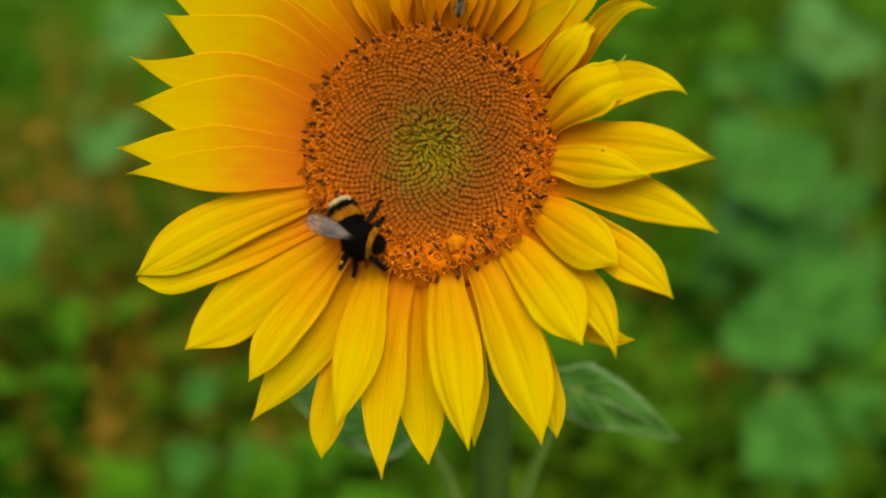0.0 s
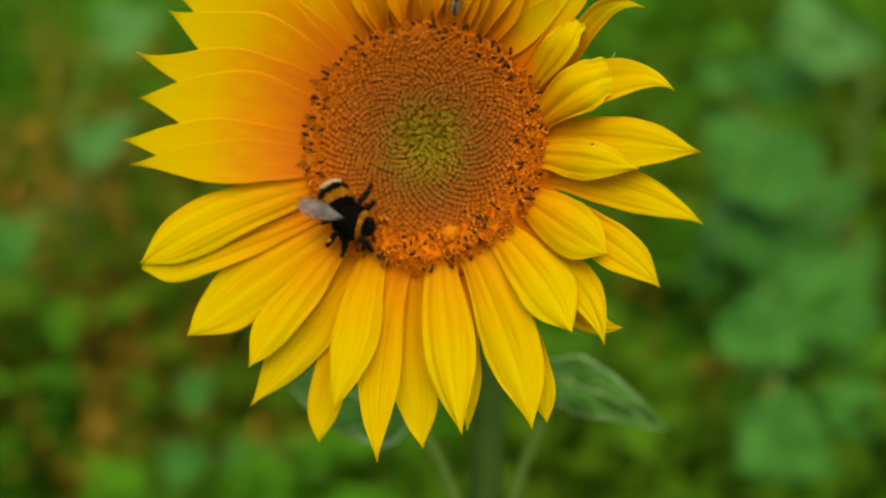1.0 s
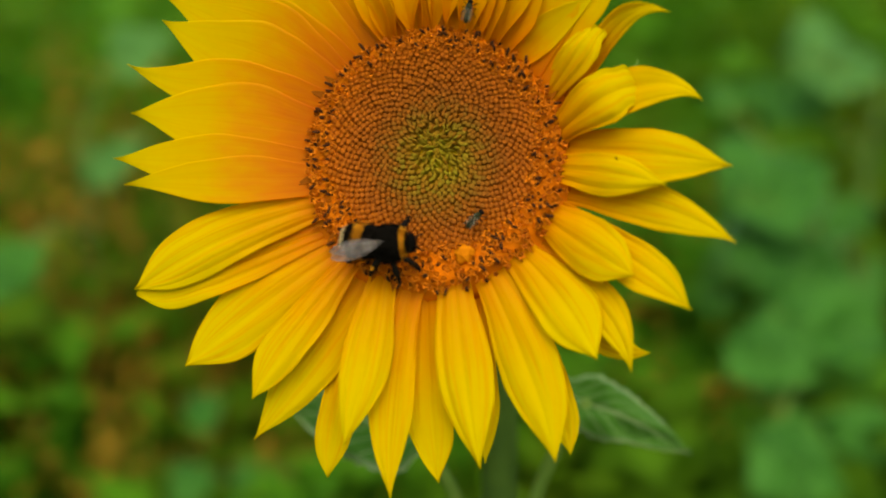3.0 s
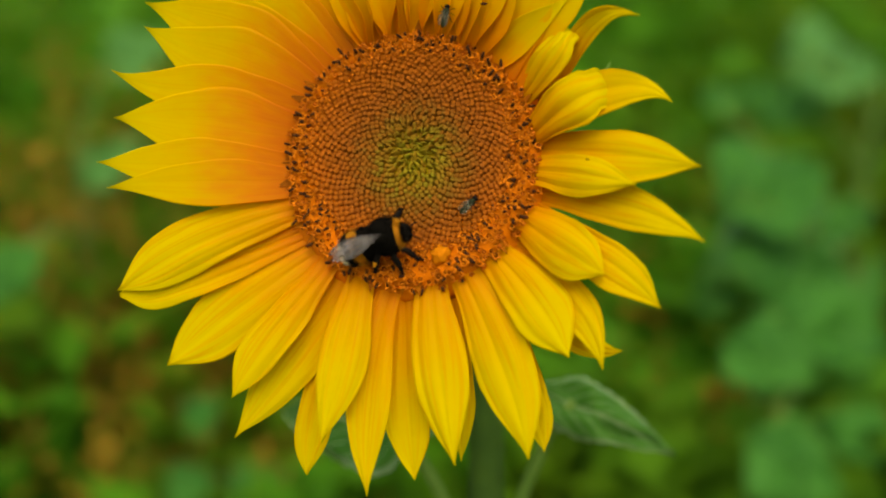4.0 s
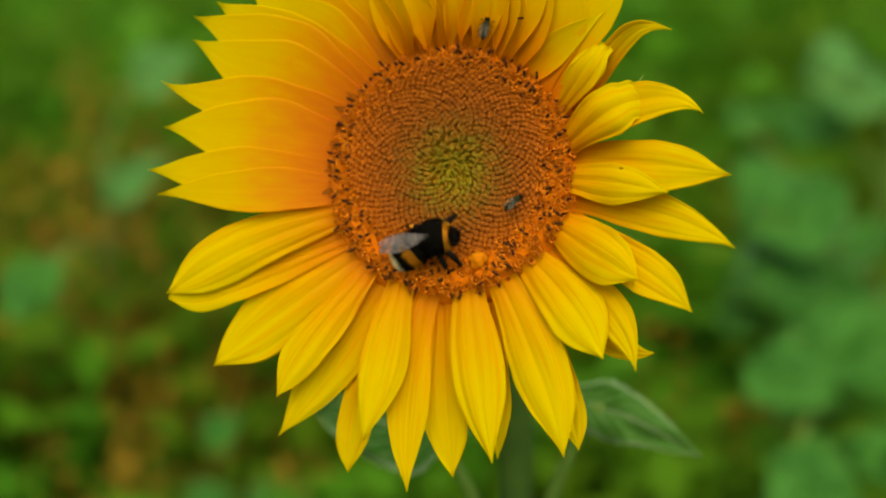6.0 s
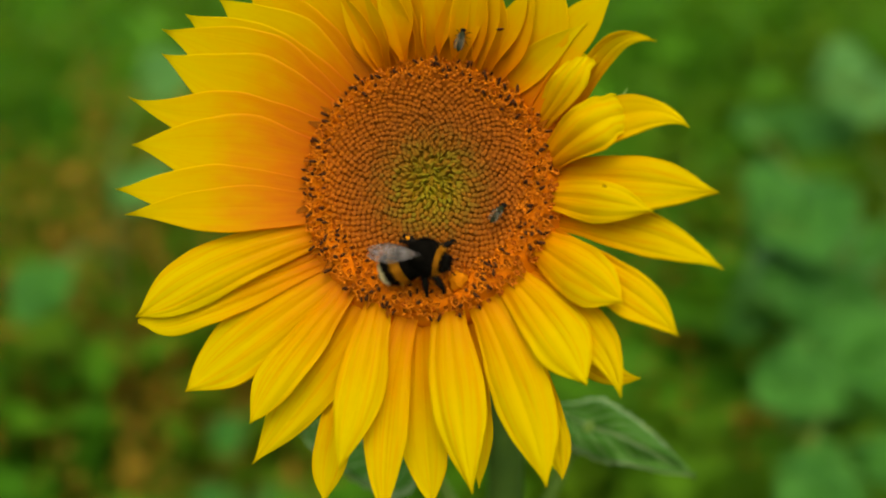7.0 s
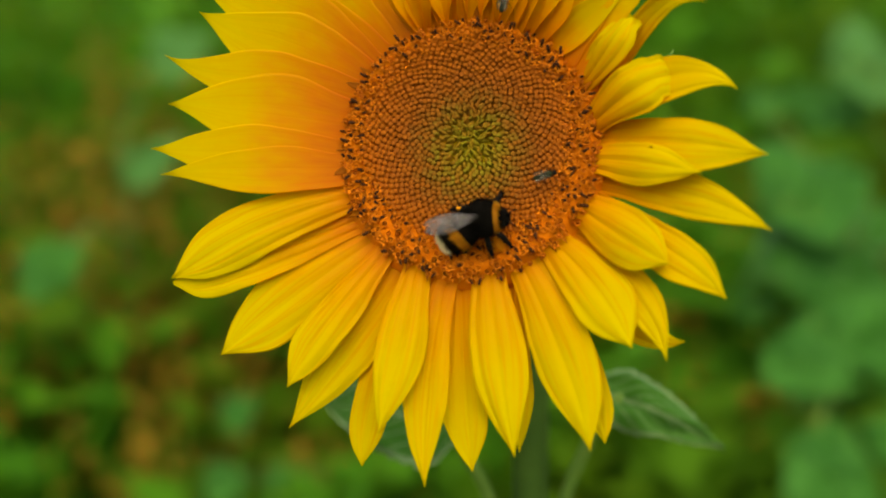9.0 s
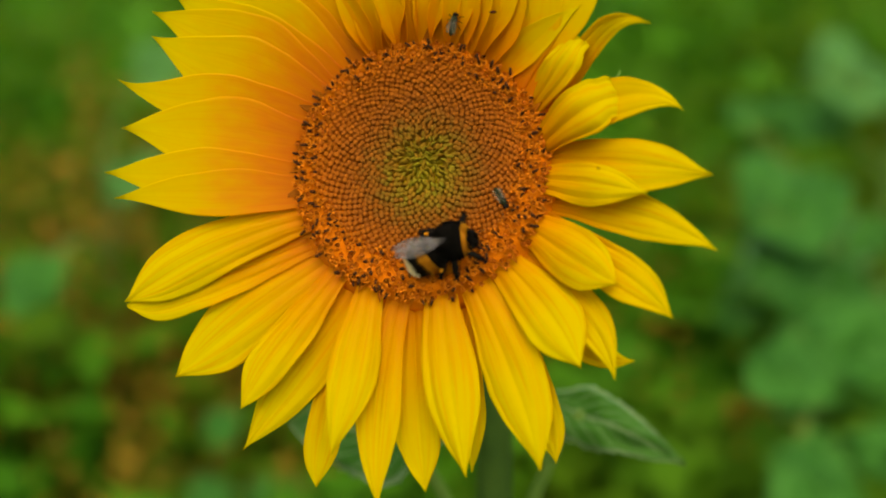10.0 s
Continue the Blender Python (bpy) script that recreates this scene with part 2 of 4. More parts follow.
def sheet(bm, nu, nv, place, mat=0):
    """A grid of nu x nv quads whose corners place(u, v) gives, with its own length and width as UV."""
    uvl = bm.loops.layers.uv.verify()
    g = [[bm.verts.new(place(i / nu, j / nv)) for j in range(nv + 1)] for i in range(nu + 1)]
    for i in range(nu):
        for j in range(nv):
            f = bm.faces.new((g[i][j], g[i + 1][j], g[i + 1][j + 1], g[i][j + 1]))
            f.material_index = mat
            for l, (a, c) in zip(f.loops, ((i, j), (i + 1, j), (i + 1, j + 1), (i, j + 1))):
                l[uvl].uv = (a / nu, c / nv)
    return g


def tube(bm, points, radii, sides=8, mat=0, caps=True):
    """A round limb through points with a radius at each."""
    rings = []
    pts = [Vector(p) for p in points]
    for i, p in enumerate(pts):
        d = (pts[min(i + 1, len(pts) - 1)] - pts[max(i - 1, 0)]).normalized()
        a = d.orthogonal().normalized() if i == 0 else (a - d * a.dot(d)).normalized()
        c = d.cross(a)
        rings.append([bm.verts.new(p + (a * math.cos(k * math.tau / sides) + c * math.sin(k * math.tau / sides)) * radii[i]) for k in range(sides)])
    for r0, r1 in zip(rings, rings[1:]):
        for k in range(sides):
            bm.faces.new((r0[k], r0[(k + 1) % sides], r1[(k + 1) % sides], r1[k])).material_index = mat
    if caps:
        bm.faces.new(rings[0][::-1]).material_index = mat
        bm.faces.new(rings[-1]).material_index = mat


def smoothstep(x, a, b):
    x = min(max((x - a) / (b - a), 0), 1)
    return x * x * (3 - 2 * x)


def thicken(ob, depth):
    s = ob.modifiers.new("thickness", "SOLIDIFY")
    s.thickness, s.offset = depth, 0
    return ob


# ---- ground ----
def ground():
    bm = bmesh.new()

    def place(u, v):
        x, y = (u - 0.5) * 2, (v - 0.5) * 2
        x, y = math.copysign(abs(x) ** 2.5, x) * 300, math.copysign(abs(y) ** 2.5, y) * 300
        z = 0.05 * noise.noise(Vector((x * 1.5, y * 1.5, 0))) if abs(x) + abs(y) < 20 else 0
        return Vector((x, y, z - 0.02))

    sheet(bm, 80, 80, place)
    tagged(part("ground", bm, SOIL), "brown field soil under weeds", "ground", kind="structure")


ground()

# ---- the sunflower ----
BASE = Matrix.Translation((0.017, 0.345, 0.0))
HEAD = BASE.inverted() @ pose(-0.00401, 0.29189, 1.27205, 65.802, -3.881, -8.565)
sunflower = new("sunflower")
sunflower.empty_display_size = 0.1
sunflower.matrix_basis = BASE
tagged(sunflower, "yellow sunflower with an orange-brown disc on a green stem", "flower")
rng = random.Random(4)


def petal(base, mid, tip, width, rise, arch, layer, cup, peak, taper, neck=0.5, via=None, ribs=0.38, twist=0.0, blunt=0.0, flat=False, hook=0.0, lift=0.0, lip=0.0):
    """One ray petal, in millimetres on the head: from the rim at base by mid (or by two points, via) out to tip, which stands rise above the rim.
    neck: its width at the foot; blunt: its width at the end; twist: how far one long edge is lifted; hook: how far its point bends clockwise; flat: one of a smooth overlapping fan."""
    b, t = Vector(base), Vector(tip)
    side = Vector(((t - b).y, -(t - b).x)).normalized() * hook
    t = t - side
    if via:
        # a cubic spine that passes the two points at a third and two thirds
        p1, p2 = Vector(via[0]), Vector(via[1])
        b = b * 0.97
        c1 = (p1 * 18 - p2 * 9 - b * 5 + t * 2) / 6
        c2 = (p2 * 18 - p1 * 9 + b * 2 - t * 5) / 6
    else:
        c = Vector(mid) * 2 - (b + t) / 2
        b = b * 0.90
        c1, c2 = (b + c * 2) / 3, (t + c * 2) / 3
    ph, sw = rng.uniform(0, 6.28), rng.uniform(-1, 1)
    curl, lobes = rng.uniform(-0.6, 0.8), rng.uniform(2.3, 3.1)
    loose = 0.08 if flat else 1.0

    def place(u, v):
        w = v * 2 - 1
        k = 1 - u
        p = b * k ** 3 + c1 * 3 * u * k * k + c2 * 3 * u * u * k + t * u ** 3
        tan = ((c1 - b) * k * k + (c2 - c1) * 2 * u * k + (t - c2) * u * u).normalized()
        nn = Vector((-tan.y, tan.x))
        p = p + side * (max(u - 0.6, 0) / 0.4) ** 2
        x = max((u - peak) / (1 - peak), 0)
        point = max(1 - x ** taper, 0.0) ** (1.0 + 0.3 * x)
        half = width / 2 * (neck + (1 - neck) * smoothstep(u, -0.05, peak)) * max(point, blunt * (1 - max(u - 0.95, 0) ** 2 * 260 * (1 + 0.4 * w)))
        half = max(half, 0.0)
        half *= 1 + 0.045 * math.sin(u * 8 + ph) * w + 0.06 * noise.noise(Vector((u * 7, w * 2 + ph, ph)))
        q = p + nn * half * w
        hump = math.sin(math.pi * min(u, 1))
        if flat:
            far = max(q.length - 27, 0) / 50
            z = 15 * far ** 1.3 + 3.5 * math.sin(math.pi * min(far, 1)) - 0.42 * w * (1 - 0.3 * u) + lift
        else:
            z = rise * u ** 1.35 + arch * hump * 0.55 - layer * 0.85 * (1 - 0.2 * u)
        z += cup * 1.2 * w * w * hump
        z += lip * w ** 4 * math.sin(math.pi * min(u / 0.55, 1))
        groove = 1 - abs(math.sin(w * math.pi * lobes / 2 + 0.5 * sw)) ** 0.7 * 2
        z += (loose * ribs * -groove + 0.06 * loose * math.cos(w * 19 + ph)) * max(math.sin(math.pi * min(u * 0.86 + 0.12, 1)), blunt) * (1 - 0.45 * u)
        z += (sw * (0.02 if flat else 0.9) + twist) * w * hump + loose * curl * 2.5 * max(u - 0.75, 0) * 4 * (u - 0.75)
        z += loose * 0.7 * noise.noise(Vector((u * 3 + ph, w * 1.5, ph))) * u
        z += loose * 0.5 * math.sin(u * 13 + ph + 2 * w) * w ** 4 * hump
        return Vector((q.x, q.y, z)) * 0.001

    bm = bmesh.new()
    sheet(bm, 30, 30, place)
    bmesh.ops.remove_doubles(bm, verts=bm.verts, dist=1e-6)
    return thicken(part("petal", bm, SHADED_FOOT if flat and b.y > abs(b.x) * 1.3 else (BACKLIT_BLUSH if flat or 0.2 < cup < 0.7 else PETAL), sunflower, m=HEAD), 0.00012 if flat else 0.00025)


petal((30.9, 1.7), (53.2, -2.8), (72.4, -7.2), width=14.1, rise=17, arch=5, layer=1, cup=0, peak=0.5, taper=1.7)
petal((30.4, -4.4), (43.4, -6.8), (57.4, -10.8), width=11.0, rise=14, arch=4, layer=0, cup=-1, peak=0.5, taper=2)
petal((31.5, -9.4), (53.7, -15.0), (72.6, -25.2), width=11.4, rise=19, arch=2, layer=2, cup=0, peak=0.5, taper=1.7, hook=1.5)
petal((30.0, -13.8), (48.7, -27.8), (62.2, -40.5), width=11.6, rise=17, arch=4, layer=1, cup=0, peak=0.58, taper=1.7, hook=1.5)
petal((27.4, -15.5), (39.0, -24.2), (49.3, -32.2), width=14.1, rise=14, arch=4, layer=0, cup=-1, peak=0.55, taper=2.4)
petal((26.3, -25.7), (40.9, -38.1), (48.4, -54.7), width=10.8, rise=13, arch=4, layer=1, cup=0, peak=0.5, taper=1.7, hook=1.5)
petal((29.9, -35.6), (42.0, -47.2), (53.0, -50.2), width=7.2, rise=8, arch=2, layer=3, cup=0, peak=0.5, taper=1.7)
petal((20.2, -24.6), (31.6, -37.4), (40.5, -51.7), width=15.3, rise=13, arch=4, layer=0, cup=-1, peak=0.58, taper=2.2)
petal((13.1, -29.9), (23.6, -51.4), (30.3, -76.0), width=15.3, rise=11, arch=5, layer=0, cup=-1, peak=0.55, taper=2, hook=1.5)
petal((21.2, -32.6), (29.8, -57.2), (33.5, -74.8), width=8.0, rise=5, arch=2, layer=2, cup=0, peak=0.65, taper=2)
petal((5.3, -31.0), (7.9, -54.3), (12.2, -77.7), width=14.2, rise=10, arch=5, layer=0, cup=-1, peak=0.5, taper=1.9)
petal((-2.8, -33.1), (-1.8, -60.2), (0.9, -82.0), width=11.3, rise=4, arch=1, layer=2, cup=1, peak=0.65, taper=1.9)
petal((10.9, -32.5), (11.8, -57.3), (12.3, -77.4), width=8.5, rise=3, arch=1, layer=3, cup=0, peak=0.6, taper=1.8)
petal((-5.2, -32.4), (-10.2, -58.7), (-10.1, -85.3), width=11.0, rise=9, arch=3, layer=1, cup=1, peak=0.58, taper=1.8)
petal((-14.3, -30.1), (-16.8, -51.5), (-20.8, -72.2), width=12.4, rise=12, arch=6, layer=0, cup=-1, peak=0.5, taper=2)
petal((-17.6, -33.7), (-25.0, -61.8), (-27.6, -81.1), width=9.6, rise=3, arch=2, layer=2, cup=0, peak=0.68, taper=1.9)
petal((-17.6, -32.3), (-30.9, -51.5), (-46.0, -71.5), width=14.2, rise=6, arch=2, layer=2, cup=0, peak=0.5, taper=1.8)
petal((-22.6, -27.4), (-34.1, -43.5), (-45.1, -61.1), width=11.4, rise=9, arch=5, layer=0, cup=-1, peak=0.62, taper=2.4, hook=-1.5)
petal((-24.6, -23.9), (-43.7, -37.4), (-63.4, -52.9), width=17.0, rise=8, arch=4, layer=1, cup=-1, peak=0.58, taper=2.6)
petal((-29.7, -19.4), (-54.3, -28.5), (-74.9, -34.9), width=13.2, rise=11, arch=3, layer=0.6, cup=0, peak=0.65, taper=3.4, blunt=0.2)
petal((-30.7, -12.5), (-52.3, -20.0), (-75.1, -33.5), width=14.6, rise=11.5, arch=6, layer=0, cup=-1, peak=0.62, taper=3.0)
petal((-31.7, -5.7), (-54.7, -6.2), (-77.0, -7.2), width=12.2, rise=11.5, arch=4.5, layer=0.72, cup=0.1, peak=0.4, taper=1.7, neck=0.62, flat=True, hook=-2.0)
petal((-32.1, -2.6), (-55.2, -1.2), (-79.5, -0.5), width=13.6, rise=13, arch=5, layer=0.77, cup=0.1, peak=0.5, taper=1.9, neck=0.62, flat=True, hook=1.0)
petal((-32.1, 7.0), (-54.2, 9.5), (-75.5, 11.1), width=19.8, rise=15, arch=5.5, layer=0.81, cup=0.1, peak=0.4, taper=1.7, neck=0.62, flat=True)
petal((-30.3, 14.6), (-54.1, 18.4), (-76.1, 23.5), width=14.4, rise=16.5, arch=5.8, layer=0.85, cup=0.1, peak=0.4, taper=1.6, neck=0.62, flat=True, hook=6.0)
petal((-28.5, 18.2), (-46.2, 25.2), (-67.6, 34.8), width=20.0, rise=18, arch=6.2, layer=0.9, cup=0.1, peak=0.45, taper=1.8, neck=0.62, flat=True, hook=3.5)
petal((-27.3, 20.6), (-44.5, 31.6), (-67.2, 41.0), width=19.1, rise=19.5, arch=6.5, layer=0.94, cup=0.1, peak=0.45, taper=1.8, neck=0.62, flat=True, hook=0.8)
petal((-25.4, 23.6), (-41.9, 33.1), (-61.2, 45.0), width=18.9, rise=16, arch=6, layer=0.99, cup=0.1, peak=0.45, taper=1.8, neck=0.62, flat=True, hook=1.5)
petal((-22.6, 25.8), (-36.4, 37.0), (-52.5, 48.9), width=17.8, rise=16.5, arch=6.5, layer=1.03, cup=0.1, peak=0.45, taper=1.8, neck=0.62, flat=True, hook=2.5)
petal((-19.8, 27.7), (-31.7, 39.2), (-45.8, 53.6), width=16.6, rise=17, arch=7, layer=1.08, cup=0.1, peak=0.45, taper=1.8, neck=0.62, flat=True)
petal((-15.7, 29.7), (-24.1, 41.8), (-36.6, 57.1), width=15.5, rise=17.5, arch=7, layer=1.12, cup=0.1, peak=0.45, taper=1.8, neck=0.62, flat=True)
petal((-10.3, 31.5), (-16.4, 43.4), (-26.0, 58.8), width=14.0, rise=18, arch=8, layer=1.17, cup=0.1, peak=0.45, taper=1.8, neck=0.62, flat=True)
petal((-4.9, 32.3), (-8.8, 43.7), (-15.6, 59.7), width=13.2, rise=18, arch=8.5, layer=1.21, cup=0.1, peak=0.45, taper=1.8, neck=0.62, flat=True)
petal((1.9, 32.6), (0.1, 44.2), (-3.1, 59.9), width=12.3, rise=18, arch=9, layer=1.26, cup=0.1, peak=0.5, taper=1.8, neck=0.62, flat=True)
petal((11.8, 29.7), (8.9, 42.0), (6.3, 59.0), width=12.1, rise=18, arch=9, layer=1.3, cup=0.1, peak=0.5, taper=1.8, neck=0.62, flat=True)
petal((6.5, 31.8), (7.4, 42.1), (10.6, 57.3), width=10.4, rise=18, arch=9, layer=1.35, cup=0.1, peak=0.5, taper=1.8, neck=0.62, flat=True)
petal((17.0, 24.5), (17.7, 37.3), (17.0, 55.5), width=11.2, rise=18, arch=8, layer=1.4, cup=0.1, peak=0.5, taper=1.8, neck=0.62, flat=True)
petal((23.6, 22.0), (29.0, 35.5), (33.9, 54.5), width=18.0, rise=18, arch=7, layer=1.44, cup=0.1, peak=0.5, taper=1.8, neck=0.62, flat=True)
petal((28.8, 18.8), (38.1, 34.1), (49.6, 44.0), width=11.6, rise=16, arch=5, layer=1.48, cup=0.1, peak=0.5, taper=1.8, neck=0.62, flat=True)
petal((31.0, 12.0), None, (59.0, 29.2), width=6.4, rise=20, arch=6, layer=2, cup=0.8, peak=0.3, taper=2.2, neck=0.9, via=((42.2, 24.8), (50.2, 30.8)))
petal((28.6, 13.6), None, (42.2, 29.4), width=9.4, rise=8, arch=12, layer=0, cup=-0.6, peak=0.45, taper=2.6, neck=0.5, via=((34.6, 19.4), (39.0, 25.0)), ribs=0.6, twist=-1.4, blunt=0.7)
petal((30.5, 5.1), None, (66.2, 9.0), width=12.0, rise=14, arch=8, layer=1.2, cup=0.3, peak=0.42, taper=1.5, via=((43.0, 11.4), (56.5, 13.4)), ribs=0.4)
petal((29.9, 3.0), None, (51.0, 14.6), width=13.5, rise=9, arch=13, layer=0, cup=-0.5, peak=0.62, taper=3.0, neck=0.42, via=((37.2, 8.0), (44.0, 11.9)), ribs=0.9, twist=-1.2, blunt=0.8)

def frill():
    """Narrow pinched petals that crowd the rim above the disc, folded lengthwise, their feet free of one another."""
    rg = random.Random(31)
    for n in range(13):
        a = radians(48 + n * 5.4 + rg.uniform(-1.5, 1.5))
        out = Vector((math.cos(a), math.sin(a)))
        side = Vector((-out.y, out.x))
        lean = rg.uniform(-7, 7)
        base, mid, tip = out * 31.5, out * 42 + side * lean * 0.25, out * rg.uniform(54, 59) + side * lean
        petal(base, mid, tip, width=rg.uniform(5.5, 10.0), rise=16, arch=8, layer=0, cup=rg.uniform(0.5, 1.5), peak=rg.uniform(0.4, 0.6), taper=1.8, neck=0.16, flat=True, lift=rg.uniform(0.2, 0.6), twist=rg.uniform(-1.2, 1.2), lip=rg.uniform(0.3, 1.8))


frill()


def disc_height(r):
    """Millimetres by which the disc stands above the rim's plane, r of its radius out from its middle."""
    return -4.7 + 8.6 * min(r, 1.0) ** 2.4


DISC_R = 31.0


def disc():
    bm = bmesh.new()

    def place(u, v):
        a = v * math.tau
        u *= 1.22
        r = u * DISC_R
        return Vector((r * math.cos(a), r * math.sin(a), disc_height(min(u, 1)) - 0.7 - 22 * max(u - 1, 0))) * 0.001

    sheet(bm, 22, 48, place)
    # the green back of the head
    def back(u, v):
        a = v * math.tau
        r = DISC_R * 1.22 * (1 - u)
        return Vector((r * math.cos(a), r * math.sin(a), disc_height(1) - 5.54 - 11 * math.sin(u * math.pi / 2))) * 0.001

    sheet(bm, 8, 48, back, 1)
    bmesh.ops.remove_doubles(bm, verts=bm.verts, dist=1e-6)
    return part("disc", bm, [RECEPTACLE, STEM], sunflower, "orange-brown seed disc, green in its middle", HEAD)


disc_ob = disc()


def knob(bm, m, r, h, sides=6):
    """A closed floret bud: a blunt peg with a small point."""
    rings = [[bm.verts.new(m @ Vector((rr * math.cos(k * math.tau / sides), rr * math.sin(k * math.tau / sides), z))) for k in range(sides)]
             for rr, z in ((r * 0.98, 0), (r, h * 0.74), (r * 0.90, h * 0.93), (r * 0.45, h))]
    top = bm.verts.new(m @ Vector((0, 0, h)))
    for r0, r1 in zip(rings, rings[1:]):
        for k in range(sides):
            bm.faces.new((r0[k], r0[(k + 1) % sides], r1[(k + 1) % sides], r1[k]))
    for k in range(sides):
        bm.faces.new((rings[-1][k], rings[-1][(k + 1) % sides], top))


def floret_mesh(seed):
    """An open floret: a short tube with five pointed lobes turned outwards, and a dark column of anthers or two pale curls."""
    rg = random.Random(seed)
    bm = bmesh.new()
    sides, mm = 10, 0.001
    rings = []
    for rr, z in ((0.55, 0.0), (0.50, 1.2), (0.66, 1.95)):
        rings.append([bm.verts.new(Vector((rr * math.cos(k * math.tau / sides), rr * math.sin(k * math.tau / sides), z)) * mm) for k in range(sides)])
    for r0, r1 in zip(rings, rings[1:]):
        for k in range(sides):
            bm.faces.new((r0[k], r0[(k + 1) % sides], r1[(k + 1) % sides], r1[k]))
    # five blunt lobes turned outwards
    lobes = []
    for k in range(sides):
        a = k * math.tau / sides
        far, high = (rg.uniform(1.0, 1.75), rg.uniform(1.7, 3.3)) if k % 2 else (rg.uniform(0.75, 0.95), 1.8)
        lobes.append(bm.verts.new(Vector((far * math.cos(a), far * math.sin(a), high)) * mm))
    rim = rings[-1]
    for k in range(sides):
        bm.faces.new((rim[k], rim[(k + 1) % sides], lobes[(k + 1) % sides], lobes[k]))
    well = bm.verts.new(Vector((0, 0, rg.uniform(1.2, 2.1))) * mm)
    for k in range(sides):
        bm.faces.new((rim[k], rim[(k + 1) % sides], well)).material_index = 2 if seed % 3 == 1 else 0
    if seed % 12 in (0, 3, 5, 8):
        lean = 1.5 + rg.uniform(-0.6, 0.7), rg.uniform(-0.9, 0.9)
        tube(bm, [Vector(p) * mm for p in ((0, 0, 1.0), (lean[0] * 0.4, lean[1] * 0.4, 2.2), (*lean, 2.8 + rg.uniform(-0.3, 0.3)))], [0.00034, 0.00050, 0.00036], 6, 1)
    elif seed % 12 in (1, 6):
        for q in (-1, 1):
            tube(bm, [Vector(p) * mm for p in ((0, 0, 1.5), (q * 0.15, 0.1, 2.7), (q * 0.5, 0.2, 3.0), (q * 0.75, 0.3, 2.7))], [0.00026, 0.00028, 0.00026, 0.00014], 6, 0)
    return bm


# the spiral's middle lies above the middle of the rim
EYE_UP = 3.6


def florets():
    golden = math.pi * (3 - math.sqrt(5))
    total, inner, ring = 1850, 0.77, 570
    rg = random.Random(11)
    buds = bmesh.new()
    for n in range(total):
        q = ((n + 0.5) / total) ** 0.54
        a = n * golden
        r = q * DISC_R
        young = 1 - smoothstep(q, 0.10, 0.42)
        edge = inner + 0.06 * (1 + math.sin(a - 0.25))
        if q > edge + 0.05:
            continue
        x, y = r * math.cos(a), r * math.sin(a) + EYE_UP * (1 - q * q)
        at = Matrix.Translation(Vector((x, y, disc_height(math.hypot(x, y) / DISC_R) - 0.9)) * 0.001)
        spin = Matrix.Rotation(a, 4, "Z") @ Matrix.Rotation((q - 0.35) * 0.4, 4, "Y")
        tilt = Matrix.Rotation(rg.uniform(-0.6, 0.6) * young, 4, "X") @ Matrix.Rotation(rg.uniform(-0.7, 0.7) * young, 4, "Y") @ Matrix.Rotation(rg.uniform(-0.9, 0.9) * young, 4, "Z")
        m = at @ spin @ tilt @ Matrix.Rotation(rg.uniform(-0.2, 0.2), 4, "X") @ Matrix.Rotation(rg.uniform(-0.2, 0.2), 4, "Y") @ Matrix.Scale(0.001, 4) @ Matrix.Diagonal((1 + 0.8 * young, 1 - 0.5 * young, 1, 1))
        knob(buds, m, (0.84 - 0.12 * young) * (0.88 + 0.14 * q) * rg.uniform(0.93, 1.07), 1.5 + rg.uniform(-0.25, 0.25) + 0.9 * young * rg.random(), 5)
    tagged(part("bud", buds, BUD, disc_ob, "packed rounded floret buds, orange to green"), kind="stuff")
    kinds = [part("floret", floret_mesh(i), [FLORET, ANTHER, WELL], disc_ob) for i in range(12)]
    rest = bmesh.new()
    made = 0
    for n in range(ring):
        a = n * golden
        upper = (1 + math.sin(a - 0.25)) / 2
        edge = inner + 0.12 * upper
        outer = 1.04 + 0.07 * (1 - upper)
        q = math.sqrt(edge ** 2 + (outer ** 2 - edge ** 2) * (n + 0.5) / ring)
        at = Matrix.Translation(Vector((q * DISC_R * math.cos(a), q * DISC_R * math.sin(a), disc_height(min(q, 1)) - 1.35 - 0.15 * upper - 15 * max(q - 1, 0) + rg.uniform(-0.4, 0.4))) * 0.001)
        m = at @ Matrix.Rotation(a, 4, "Z") @ Matrix.Rotation((q - 0.9) * 1.2 - 0.1 + rg.uniform(-0.3, 0.3), 4, "Y") @ Matrix.Rotation(rg.uniform(-0.5, 0.5), 4, "X") @ Matrix.Rotation(rg.uniform(-0.8, 0.8), 4, "Z") @ Matrix.Scale(rg.uniform(0.72, 1.02) * (1 - 0.08 * upper), 4)
        if n % 10 > 5:
            first = len(rest.verts)
            rest.from_mesh(kinds[rg.randrange(12)].data)
            rest.verts.ensure_lookup_table()
            bmesh.ops.transform(rest, matrix=m, verts=rest.verts[first:])
        elif made < 12:
            kinds[made].matrix_basis = m
            made += 1
        else:
            share("floret", kinds[rg.randrange(12)], disc_ob, m)
    tagged(part("floret_rest", rest, [FLORET, ANTHER, WELL], disc_ob, "open orange florets between the larger ones"), kind="stuff")


